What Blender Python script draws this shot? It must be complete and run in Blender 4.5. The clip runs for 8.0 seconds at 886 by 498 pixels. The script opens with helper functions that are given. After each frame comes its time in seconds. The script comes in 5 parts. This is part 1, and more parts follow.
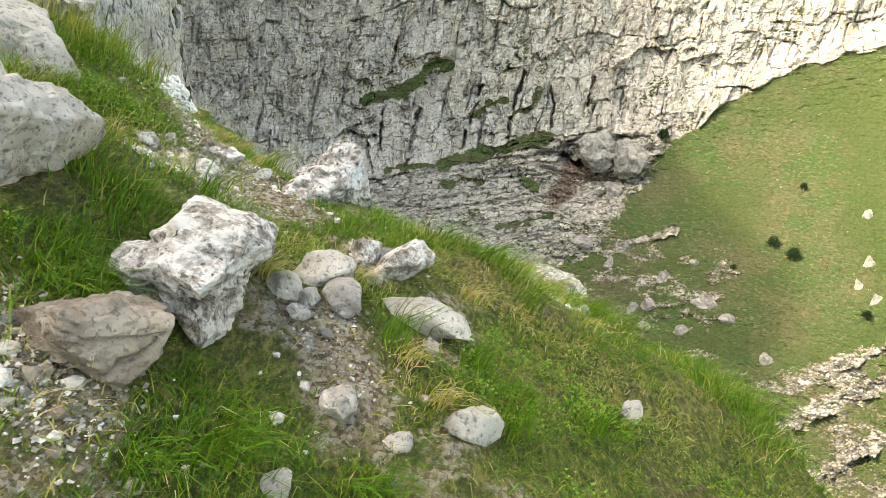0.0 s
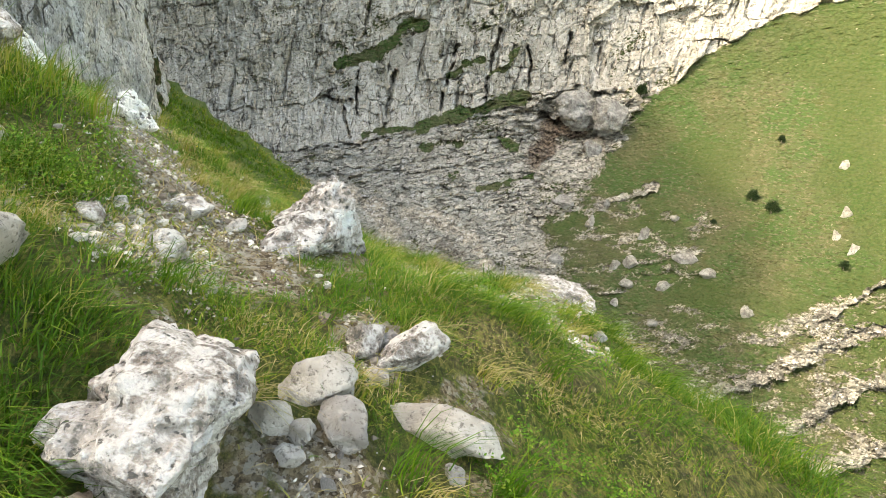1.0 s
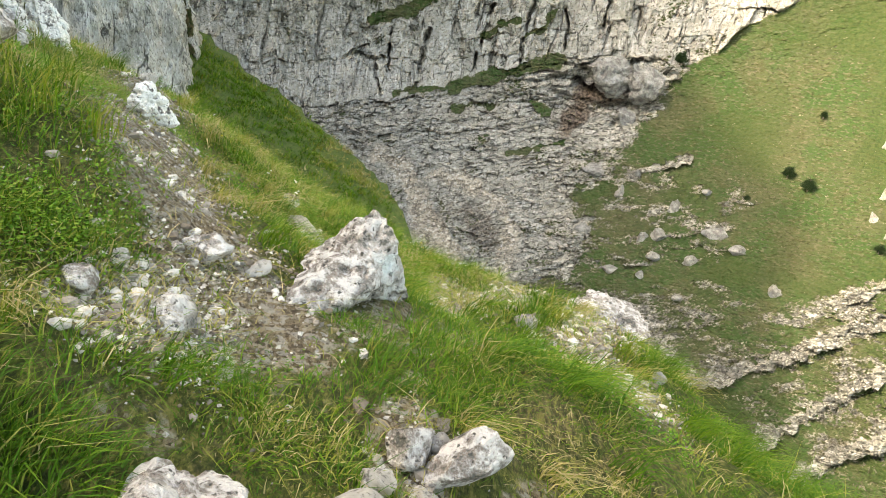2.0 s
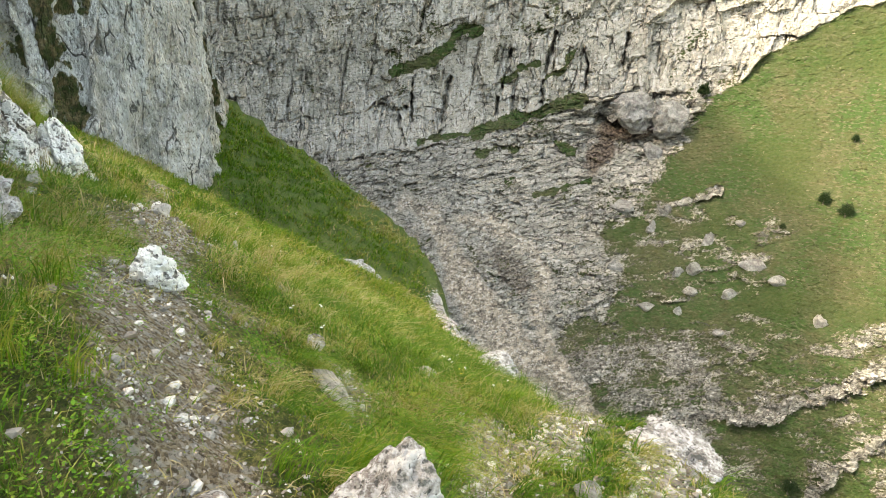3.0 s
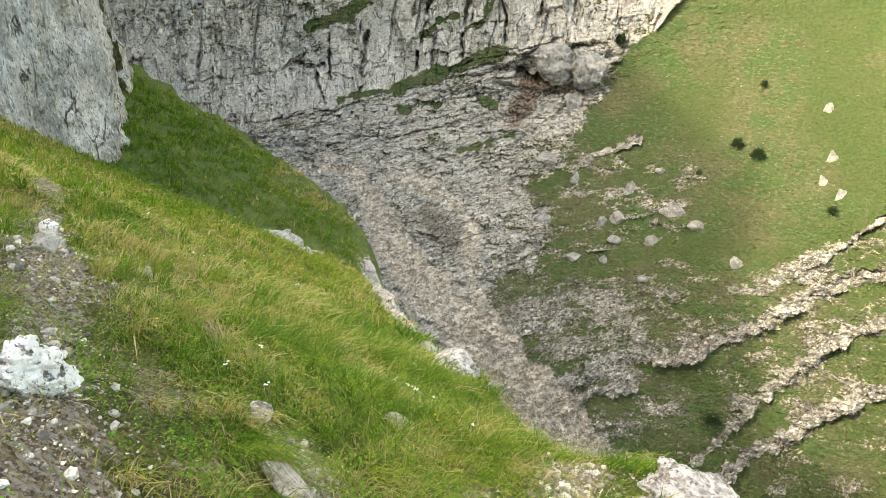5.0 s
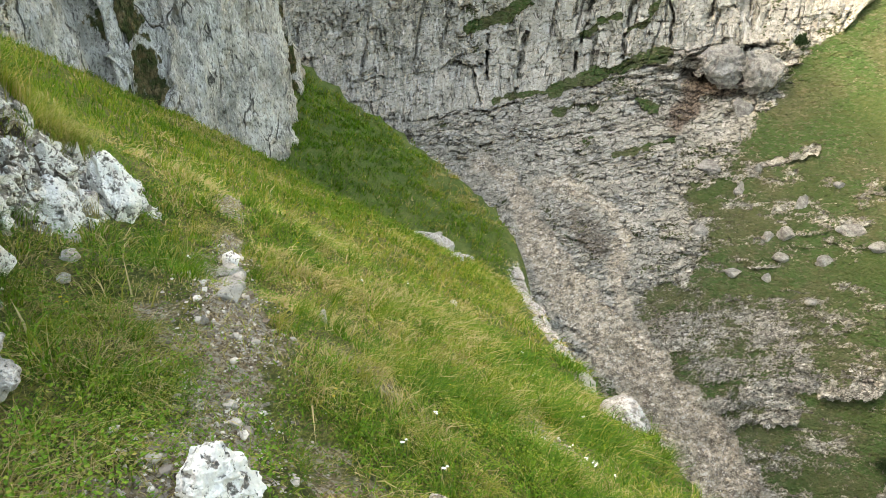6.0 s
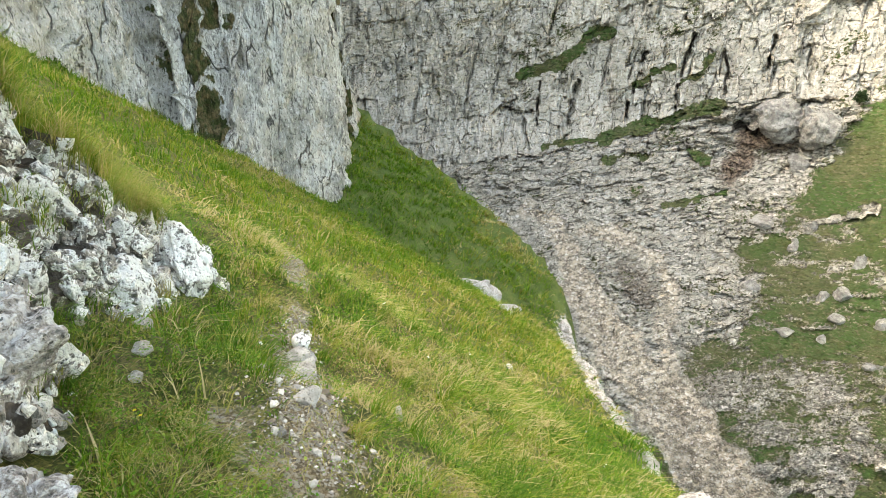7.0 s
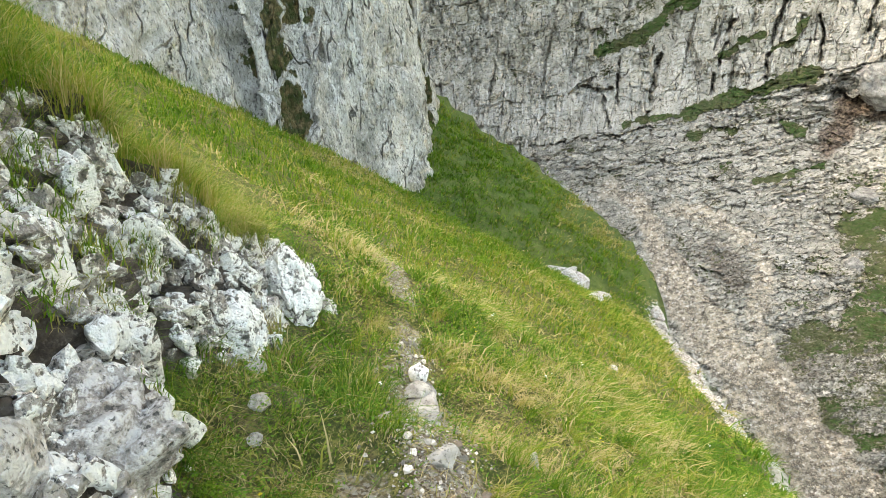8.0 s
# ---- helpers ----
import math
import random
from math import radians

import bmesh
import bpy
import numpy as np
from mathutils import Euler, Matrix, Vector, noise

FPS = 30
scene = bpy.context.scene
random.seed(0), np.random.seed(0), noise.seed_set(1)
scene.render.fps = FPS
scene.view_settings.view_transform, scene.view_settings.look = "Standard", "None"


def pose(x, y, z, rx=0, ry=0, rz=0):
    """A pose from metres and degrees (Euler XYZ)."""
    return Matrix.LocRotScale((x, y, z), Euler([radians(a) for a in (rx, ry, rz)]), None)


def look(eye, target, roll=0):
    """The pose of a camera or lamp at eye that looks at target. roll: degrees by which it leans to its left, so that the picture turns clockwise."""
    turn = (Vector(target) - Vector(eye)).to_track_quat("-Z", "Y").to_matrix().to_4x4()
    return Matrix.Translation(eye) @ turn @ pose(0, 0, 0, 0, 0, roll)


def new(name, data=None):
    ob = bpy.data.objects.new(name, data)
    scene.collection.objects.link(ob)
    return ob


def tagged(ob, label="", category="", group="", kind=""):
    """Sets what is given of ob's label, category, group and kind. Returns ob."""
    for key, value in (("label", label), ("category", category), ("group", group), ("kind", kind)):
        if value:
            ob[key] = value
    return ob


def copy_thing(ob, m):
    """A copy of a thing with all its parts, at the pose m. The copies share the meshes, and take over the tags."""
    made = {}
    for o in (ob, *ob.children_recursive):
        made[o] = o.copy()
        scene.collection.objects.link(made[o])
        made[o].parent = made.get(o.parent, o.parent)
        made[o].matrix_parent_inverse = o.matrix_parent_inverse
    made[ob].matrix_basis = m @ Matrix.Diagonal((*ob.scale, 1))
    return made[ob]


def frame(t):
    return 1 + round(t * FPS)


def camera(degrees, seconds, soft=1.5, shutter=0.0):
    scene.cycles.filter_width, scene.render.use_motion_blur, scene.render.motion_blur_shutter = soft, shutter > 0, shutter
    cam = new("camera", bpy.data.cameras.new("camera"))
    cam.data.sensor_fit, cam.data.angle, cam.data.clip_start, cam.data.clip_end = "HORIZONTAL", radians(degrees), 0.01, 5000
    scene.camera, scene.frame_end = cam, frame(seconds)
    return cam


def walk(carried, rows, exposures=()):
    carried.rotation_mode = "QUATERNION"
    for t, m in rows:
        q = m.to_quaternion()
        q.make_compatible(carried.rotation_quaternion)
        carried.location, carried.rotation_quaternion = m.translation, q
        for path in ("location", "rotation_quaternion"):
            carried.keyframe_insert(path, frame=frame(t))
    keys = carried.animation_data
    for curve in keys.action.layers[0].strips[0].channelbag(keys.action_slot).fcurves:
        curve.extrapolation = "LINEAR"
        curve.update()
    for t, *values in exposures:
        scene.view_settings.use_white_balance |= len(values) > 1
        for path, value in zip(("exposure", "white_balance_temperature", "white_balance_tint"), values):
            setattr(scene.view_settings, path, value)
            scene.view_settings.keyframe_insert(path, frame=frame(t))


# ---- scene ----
cam = camera(64.3, 8.0, soft=0.6)
PATH = [
    (0, (0.385, -1.924, 0.840), (0.396, -0.033, 0.191), 5.81),
    (0.5, (0.337, -1.608, 0.986), (0.366, 0.250, 0.248), 4.08),
    (1, (0.259, -1.386, 1.027), (0.332, 0.468, 0.281), 4.52),
    (1.2, (0.228, -1.238, 1.020), (0.287, 0.602, 0.239), 8.23),
    (2.3, (0.112, -0.714, 1.280), (0.053, 1.091, 0.420), 3.85),
    (2.5, (0.095, -0.563, 1.385), (-0.000, 1.239, 0.524), 1.86),
    (3, (0.056, -0.306, 1.457), (-0.028, 1.547, 0.709), 2.26),
    (3.5, (0.000, -0.000, 1.566), (0.028, 1.826, 0.751), -0.13),
    (4, (-0.016, 0.230, 1.555), (-0.123, 2.039, 0.710), -1.86),
    (4.2, (-0.001, 0.312, 1.579), (-0.009, 2.132, 0.750), -0.40),
    (5.3, (-0.263, 0.683, 1.465), (-0.133, 2.484, 0.605), 2.16),
    (5.5, (-0.288, 0.797, 1.491), (-0.320, 2.630, 0.690), 0.17),
    (5.7, (-0.325, 0.911, 1.539), (-0.347, 2.690, 0.625), 1.37),
    (6, (-0.456, 1.048, 1.606), (-0.737, 2.831, 0.745), -0.02),
    (6.5, (-0.686, 1.271, 1.711), (-1.160, 3.048, 0.927), 0.75),
    (7, (-0.781, 1.380, 1.753), (-1.189, 3.186, 0.997), 1.08),
    (7.5, (-0.976, 1.589, 1.703), (-1.398, 3.379, 0.917), 1.42),
    (8, (-1.167, 1.788, 1.782), (-1.784, 3.515, 0.986), -2.95),
]
walk(cam, [(t, look(eye, target, roll)) for t, eye, target, roll in PATH],
     exposures=[(0.0, 2.99, 9000, 4.5), (2.5, 2.94, 9000, 4.5), (4.0, 2.96, 9000, 4.5), (5.5, 3.0, 9000, 4.5), (6.0, 3.0, 9000, 4.5), (6.5, 3.19, 9000, 4.5), (8.0, 3.34, 9000, 4.5)])

# ---- light: sun from the left, high, behind the added ridge; blue sky ----
SUN_BEARING, SUN_HEIGHT = -100.0, 42.0
SUN = Vector((math.sin(radians(SUN_BEARING)) * math.cos(radians(SUN_HEIGHT)),
              math.cos(radians(SUN_BEARING)) * math.cos(radians(SUN_HEIGHT)), math.sin(radians(SUN_HEIGHT))))
world = bpy.data.worlds.new("world")
scene.world = world
world.use_nodes = True
sky = world.node_tree.nodes.new("ShaderNodeTexSky")
sky.sky_type, sky.sun_disc = "NISHITA", False
sky.sun_elevation, sky.sun_rotation = radians(SUN_HEIGHT), radians(SUN_BEARING)
sky.air_density, sky.dust_density, sky.ozone_density = 1.0, 3.0, 1.0
world.node_tree.links.new(sky.outputs[0], world.node_tree.nodes["Background"].inputs[0])
world.node_tree.nodes["Background"].inputs[1].default_value = 0.15
sun = new("sun", bpy.data.lights.new("sun", "SUN"))
sun.data.energy, sun.data.angle, sun.data.color = 0.62, radians(2.0), (1.0, 0.99, 0.97)
sun.matrix_world = look(SUN * 100, (0, 0, 0))

# ---- landform ----


def hash2(i, j, k=0):
    v = np.sin(i * 127.1 + j * 311.7 + k * 74.7) * 43758.5453
    return v - np.floor(v)


def vnoise(x, y, seed=0):
    i, j = np.floor(x), np.floor(y)
    u, v = x - i, y - j
    u, v = u * u * (3 - 2 * u), v * v * (3 - 2 * v)
    a, b = hash2(i, j, seed), hash2(i + 1, j, seed)
    c, d = hash2(i, j + 1, seed), hash2(i + 1, j + 1, seed)
    return a + (b - a) * u + (c - a) * v + (a - b - c + d) * u * v - 0.5


def fbm(x, y, octaves=4, seed=0):
    total, size = 0, 1.0
    for n in range(octaves):
        total = total + size * vnoise(x, y, seed + n * 7)
        x, y = (0.8 * x - 0.6 * y) * 2.03 + 11.3, (0.6 * x + 0.8 * y) * 2.03 + 5.7
        size *= 0.5
    return total


def cells(x, y, seed=0):
    """Nearest and second nearest distance to scattered points, and a random number for the nearest."""
    i, j = np.floor(x), np.floor(y)
    first, second, who = np.full(x.shape, 9.0), np.full(x.shape, 9.0), np.zeros(x.shape)
    for di in (-1, 0, 1):
        for dj in (-1, 0, 1):
            a, b = i + di, j + dj
            d = np.hypot(a + hash2(a, b, seed) - x, b + hash2(a, b, seed + 3) - y)
            near = d < first
            second = np.where(near, first, np.minimum(second, d))
            who = np.where(near, hash2(a, b, seed + 5), who)
            first = np.where(near, d, first)
    return first, second, who


def facets(x, y, seed=0, tilt=0.8):
    """Tilted flat faces of broken rock: how far each stands out, and the distance to its edge."""
    i, j = np.floor(x), np.floor(y)
    first, second, out = np.full(x.shape, 9.0), np.full(x.shape, 9.0), np.zeros(x.shape)
    for di in (-1, 0, 1):
        for dj in (-1, 0, 1):
            a, b = i + di, j + dj
            dx, dy = x - a - hash2(a, b, seed), y - b - hash2(a, b, seed + 3)
            d = np.abs(dx) * 0.7 + np.abs(dy) * 0.7 + 0.45 * np.maximum(np.abs(dx), np.abs(dy))
            near = d < first
            second = np.where(near, first, np.minimum(second, d))
            out = np.where(near, hash2(a, b, seed + 5) - 0.5 + tilt * (dx * (hash2(a, b, seed + 7) - 0.5) + dy * (hash2(a, b, seed + 9) - 0.5)), out)
            first = np.where(near, d, first)
    return out, second - first


def step(a, b, x):
    t = np.clip((x - a) / (b - a), 0, 1)
    return t * t * (3 - 2 * t)


def to_line(x, y, line):
    """Distance to a polyline, the side (positive on its right) and how far along it (0 to 1)."""
    best, side, along = np.full(np.shape(x), 1e9), np.zeros(np.shape(x)), np.zeros(np.shape(x))
    for n, ((ax, ay), (bx, by)) in enumerate(zip(line, line[1:])):
        ex, ey = bx - ax, by - ay
        t = np.clip(((x - ax) * ex + (y - ay) * ey) / (ex * ex + ey * ey), 0, 1)
        d = np.hypot(x - ax - t * ex, y - ay - t * ey)
        near = d < best
        side = np.where(near, np.sign((x - ax) * ey - (y - ay) * ex), side)
        along = np.where(near, (n + t) / (len(line) - 1), along)
        best = np.where(near, d, best)
    return best, side, along


RIM = [(2.0, -8), (1.9, 0), (1.95, 2.2), (1.75, 3.6), (0.85, 5.9), (0.5, 8), (0.3, 11.9), (-0.5, 20), (-1.2, 30),
       (-1.8, 34), (-3.2, 36.5), (-7, 39.5), (-12, 41.5), (-26, 45)]
TRAIL = [(0.5, -6), (0.35, -2), (-0.2, 0.4), (-1.0, 1.8), (-1.65, 3.6), (-2.2, 4.7), (-3.3, 6.9), (-5.2, 10.5), (-8.5, 16)]
# foot of the stony bank beside the trail, and how high it stands there
BANK = [(-1.7, -1.5), (-2.0, 0.6), (-2.15, 1.8), (-2.35, 2.7), (-2.6, 3.2), (-2.95, 3.7), (-3.1, 4.5), (-3.4, 5.3), (-4.2, 6.2), (-6.5, 8.0)]
BANK_HEIGHT = [0.3, 0.5, 0.85, 1.2, 1.3, 1.1, 0.6, 0.38, 0.1, 0.0]
# where the turf is worn to soil and gravel: lines and half widths
WORN = [([(-0.33, 0.8), (-0.75, 1.3), (-1.05, 1.8), (-1.35, 2.3)], 0.25), ([(-1.35, 2.3), (-1.7, 3.3), (-2.0, 4.0), (-2.4, 4.7)], 0.17), ([(-2.4, 4.7), (-2.9, 5.8)], 0.08),
        ([(-3.2, 6.4), (-3.9, 7.8)], 0.13), ([(-0.6, 0.5), (-0.5, 0.75)], 0.16), ([(0.2, -0.35), (0.05, -0.05)], 0.14), ([(0.13, 0.4), (0.1, 0.6)], 0.1),
        ([(-0.55, -0.72), (-0.3, -0.72)], 0.12), ([(0.18, 1.9), (0.17, 2.9)], 0.12), ([(0.5, 2.5), (0.57, 2.85), (0.77, 3.4)], 0.15),
        ([(1.05, 1.5), (0.9, 2.1), (1.2, 2.85)], 0.19), ([(-0.5, 4.9), (-0.2, 4.5)], 0.14), ([(-0.5, 2.7), (-0.65, 3.1)], 0.08)]
# how thickly stones lie on each of them
STREWN = [0.8, 1.0, 0.3, 0.1, 0.8, 0.08, 0.15, 0.5, 0.9, 0.9, 1.0, 0.8, 0.6]
# rounded rises and hollows of the slope: x, y, reach, height
BUMPS = [(0, 0.15, 0.6, -0.08), (-0.5, 0.9, 0.6, -0.11), (-0.2, 1.4, 0.6, -0.11), (0.9, 0.7, 0.8, -0.06), (-1.2, 2.3, 0.7, 0.18), (-0.5, 2.5, 0.7, -0.21), (0.3, 2.4, 0.8, 0.07), (1.3, 2.6, 0.8, 0.22), (1.4, 3.5, 0.8, 0.38), (0.5, 3.4, 0.8, 0.13), (-0.7, 3.3, 0.8, 0.08), (-1.7, 3.9, 0.8, 0.31), (-2.4, 4.8, 0.9, 0.07), (-0.1, 4.4, 1, 0.10), (0.4, 6.7, 1.5, 0.17), (-3.3, 6.9, 1.6, 0.37), (-1.5, 6, 1.4, 0.10)]


def ground(x, y):
    """The height of the near hillside."""
    slope = 0.62 - 0.493 * x - 0.515 * y + 0.55 * np.maximum(0, y - 29.5)
    shelf = -0.4 * x + 0.05 * y + 0.38 * np.minimum(0, y + 0.6)
    k = 0.18
    h = np.clip(0.5 + 0.5 * (shelf - slope) / k, 0, 1)
    z = shelf + (slope - shelf) * h - k * h * (1 - h)
    for bx, by, reach, height in BUMPS:
        z = z + height * np.exp(-((x - bx) ** 2 + (y - by) ** 2) / reach ** 2)
    far, side, along = to_line(x, y, TRAIL)
    z = z - 0.05 * np.exp(-(far / 0.25) ** 2)
    off, side, along = to_line(x, y, BANK)
    rise = np.interp(along, np.linspace(0, 1, len(BANK)), BANK_HEIGHT)
    off = np.where(side < 0, off, 0)
    z = z + rise * (step(0.12, 0.7, off) + 0.3 * np.minimum(off, 2.0))
    away, side, along = to_line(x, y, RIM)
    past = np.where(side > 0, away, 0)
    z = z - 2.2 * past - 0.9 * np.minimum(past, 1.0) ** 2 - 0.25 * np.exp(-(away / 0.35) ** 2) * (side > 0)
    return z


def rough_ground(x, y):
    d = np.hypot(x, y + 0.5)
    z = ground(x, y) + 0.16 * fbm(x * 0.9, y * 0.9, 3, 2) + 0.05 * fbm(x * 4, y * 4, 3, 9)
    return z + 0.03 * np.minimum(d, 30) * fbm(x * 0.25, y * 0.25, 4, 4)


def worn(x, y):
    """How bare of turf the hillside is, 0 to 1."""
    most = np.zeros(np.shape(x))
    for line, half in WORN:
        most = np.maximum(most, np.exp(-(to_line(x, y, line)[0] / half) ** 2))
    bald = step(0.16, 0.42, fbm(x * 2.3, y * 2.3, 4, 87)) * np.exp(-(to_line(x, y, TRAIL)[0] / 1.5) ** 2)
    return np.maximum(most, 0.62 * bald)


# ranges of the far side of the valley from (0, 0, 1.57): one row a bearing, one column a dip
DIPS = [40, 10, -3, -11, -17, -23, -30, -38, -65]
BEARINGS = [-60, -30, -15, 0, 10, 20, 30, 45, 60, 80]
RANGES = [
    [170, 160, 150, 142, 125, 110, 95, 85, 60],
    [175, 162, 155, 146, 128, 108, 92, 80, 55],
    [170, 158, 152, 146, 128, 106, 88, 76, 52],
    [170, 156, 150, 144, 122, 100, 82, 70, 50],
    [170, 156, 150, 141, 120, 100, 84, 71, 50],
    [178, 160, 149, 130, 109, 94, 82, 71, 50],
    [200, 172, 148, 118, 101, 89, 79, 70, 50],
    [185, 150, 126, 100, 87, 78, 70, 63, 45],
    [150, 125, 108, 88, 76, 68, 61, 56, 40],
    [130, 105, 92, 76, 66, 60, 55, 50, 38],
]


def near_line(a, e, line):
    return to_line(a, e, line)[0]


def blocks(s, q, width, height, seed):
    """Courses of jointed rock: a random push for each block, the distance to its nearest joint, the place within the course."""
    b = np.floor(q / height)
    fq = q / height - b
    t = s / width * (0.7 + 0.6 * hash2(b, 1, seed)) + hash2(b, 0, seed) * 7
    i = np.floor(t)
    fs = t - i
    joint = np.minimum(np.minimum(fs, 1 - fs) * width, np.minimum(fq, 1 - fq) * height)
    return hash2(i, b, seed + 1) - 0.5, joint, fq


def smooth_table(bearing, dip):
    rows = np.array(RANGES, float)
    a, d = np.array(BEARINGS, float), np.array(DIPS[::-1], float)
    rows = rows[:, ::-1]

    def cubic(knots, values, q):
        """Catmull-Rom along the first axis of values, at q."""
        n = np.clip(np.searchsorted(knots, q) - 1, 0, len(knots) - 2)
        t = np.clip((q - knots[n]) / (knots[n + 1] - knots[n]), 0, 1)[..., None]
        slopes = np.gradient(values, knots, axis=0)
        w = (knots[n + 1] - knots[n])[..., None]
        p, r = values[n], values[n + 1]
        return (2 * t**3 - 3 * t**2 + 1) * p + (t**3 - 2 * t**2 + t) * w * slopes[n] + (3 * t**2 - 2 * t**3) * r + (t**3 - t**2) * w * slopes[n + 1]

    table = cubic(a, rows, bearing)          # a row of dips for each bearing
    return cubic(d, table.T, dip).T          # bearings x dips


# ---- end of landform ----


def mesh_object(name, verts, faces, material, smooth=True, attributes=()):
    """A mesh object from arrays of vertices and of triangles or quads."""
    me = bpy.data.meshes.new(name)
    verts, faces = np.asarray(verts, np.float32), np.asarray(faces, np.int32)
    n = faces.shape[1]
    me.vertices.add(len(verts)), me.loops.add(faces.size), me.polygons.add(len(faces))
    me.vertices.foreach_set("co", verts.ravel())
    me.loops.foreach_set("vertex_index", faces.ravel())
    me.polygons.foreach_set("loop_start", np.arange(0, faces.size, n, dtype=np.int32))
    me.polygons.foreach_set("use_smooth", np.full(len(faces), smooth))
    for key, values in attributes:
        layer = me.attributes.new(key, "FLOAT", "POINT")
        layer.data.foreach_set("value", np.asarray(values, np.float32).ravel())
    me.update(calc_edges=True)
    me.materials.append(material)
    return new(name, me)


def grid_faces(rows, columns, flip=False):
    i = np.arange(rows * columns).reshape(rows, columns)
    q = np.stack([i[:-1, :-1], i[:-1, 1:], i[1:, 1:], i[1:, :-1]], -1).reshape(-1, 4)
    return q[:, ::-1] if flip else q


# ---- materials ----


class Nodes:
    """A short way to write a node material."""

    def __init__(self, name):
        self.material = bpy.data.materials.new(name)
        self.material.use_nodes = True
        self.tree = self.material.node_tree
        self.shader = self.tree.nodes["Principled BSDF"]

    def node(self, kind, **values):
        made = self.tree.nodes.new("ShaderNode" + kind)
        for key, value in values.items():
            self.put(made.inputs[key], value)
        return made

    def put(self, socket, value):
        if isinstance(value, bpy.types.NodeSocket):
            self.tree.links.new(value, socket)
        else:
            socket.default_value = value

    def where(self, scale=(1, 1, 1)):
        at = self.node("TexCoord").outputs["Object"]
        return self.node("Mapping", Vector=at, Scale=scale).outputs[0]

    def noise(self, scale, detail=4.0, rough=0.55, stretch=(1, 1, 1)):
        return self.node("TexNoise", Vector=self.where(stretch), Scale=scale, Detail=detail, Roughness=rough).outputs[0]

    def ramp(self, value, low, high):
        m = self.node("MapRange", Value=value)
        m.interpolation_type = "SMOOTHSTEP"
        m.inputs["From Min"].default_value, m.inputs["From Max"].default_value = low, high
        return m.outputs[0]

    def mix(self, factor, a, b):
        m = self.tree.nodes.new("ShaderNodeMix")
        m.data_type = "RGBA"
        for socket, value in ((m.inputs[0], factor), (m.inputs[6], a), (m.inputs[7], b)):
            self.put(socket, (*value, 1) if isinstance(value, tuple) and len(value) == 3 else value)
        return m.outputs[2]

    def math(self, operation, a, b=0.0):
        m = self.tree.nodes.new("ShaderNodeMath")
        m.operation = operation
        self.put(m.inputs[0], a), self.put(m.inputs[1], b)
        return m.outputs[0]

    def value(self, name):
        m = self.tree.nodes.new("ShaderNodeAttribute")
        m.attribute_name = name
        return m.outputs["Fac"]

    def done(self, colour, rough=0.9, height=None, depth=0.02, strength=0.6):
        self.put(self.shader.inputs["Base Color"], (*colour, 1) if isinstance(colour, tuple) else colour)
        self.put(self.shader.inputs["Roughness"], rough)
        self.shader.inputs["Specular IOR Level"].default_value = 0.25
        if height is not None:
            b = self.node("Bump", Height=height, Distance=depth, Strength=strength)
            self.put(self.shader.inputs["Normal"], b.outputs[0])
        return self.material


def rock_colours(n, scale=1.0):
    """Grey limestone with pale and rusty stains, from two scales of noise."""
    big, fine = n.noise(0.5 * scale, 5), n.noise(6 * scale, 6, 0.7)
    tone = n.mix(n.ramp(big, 0.35, 0.65), (0.43, 0.405, 0.355), (0.68, 0.65, 0.585))
    tone = n.mix(n.math("MULTIPLY", n.ramp(fine, 0.5, 0.68), 0.8), tone, (0.72, 0.695, 0.64))
    return n.mix(n.math("MULTIPLY", n.ramp(fine, 0.46, 0.34), 0.65), tone, (0.11, 0.10, 0.09)), fine


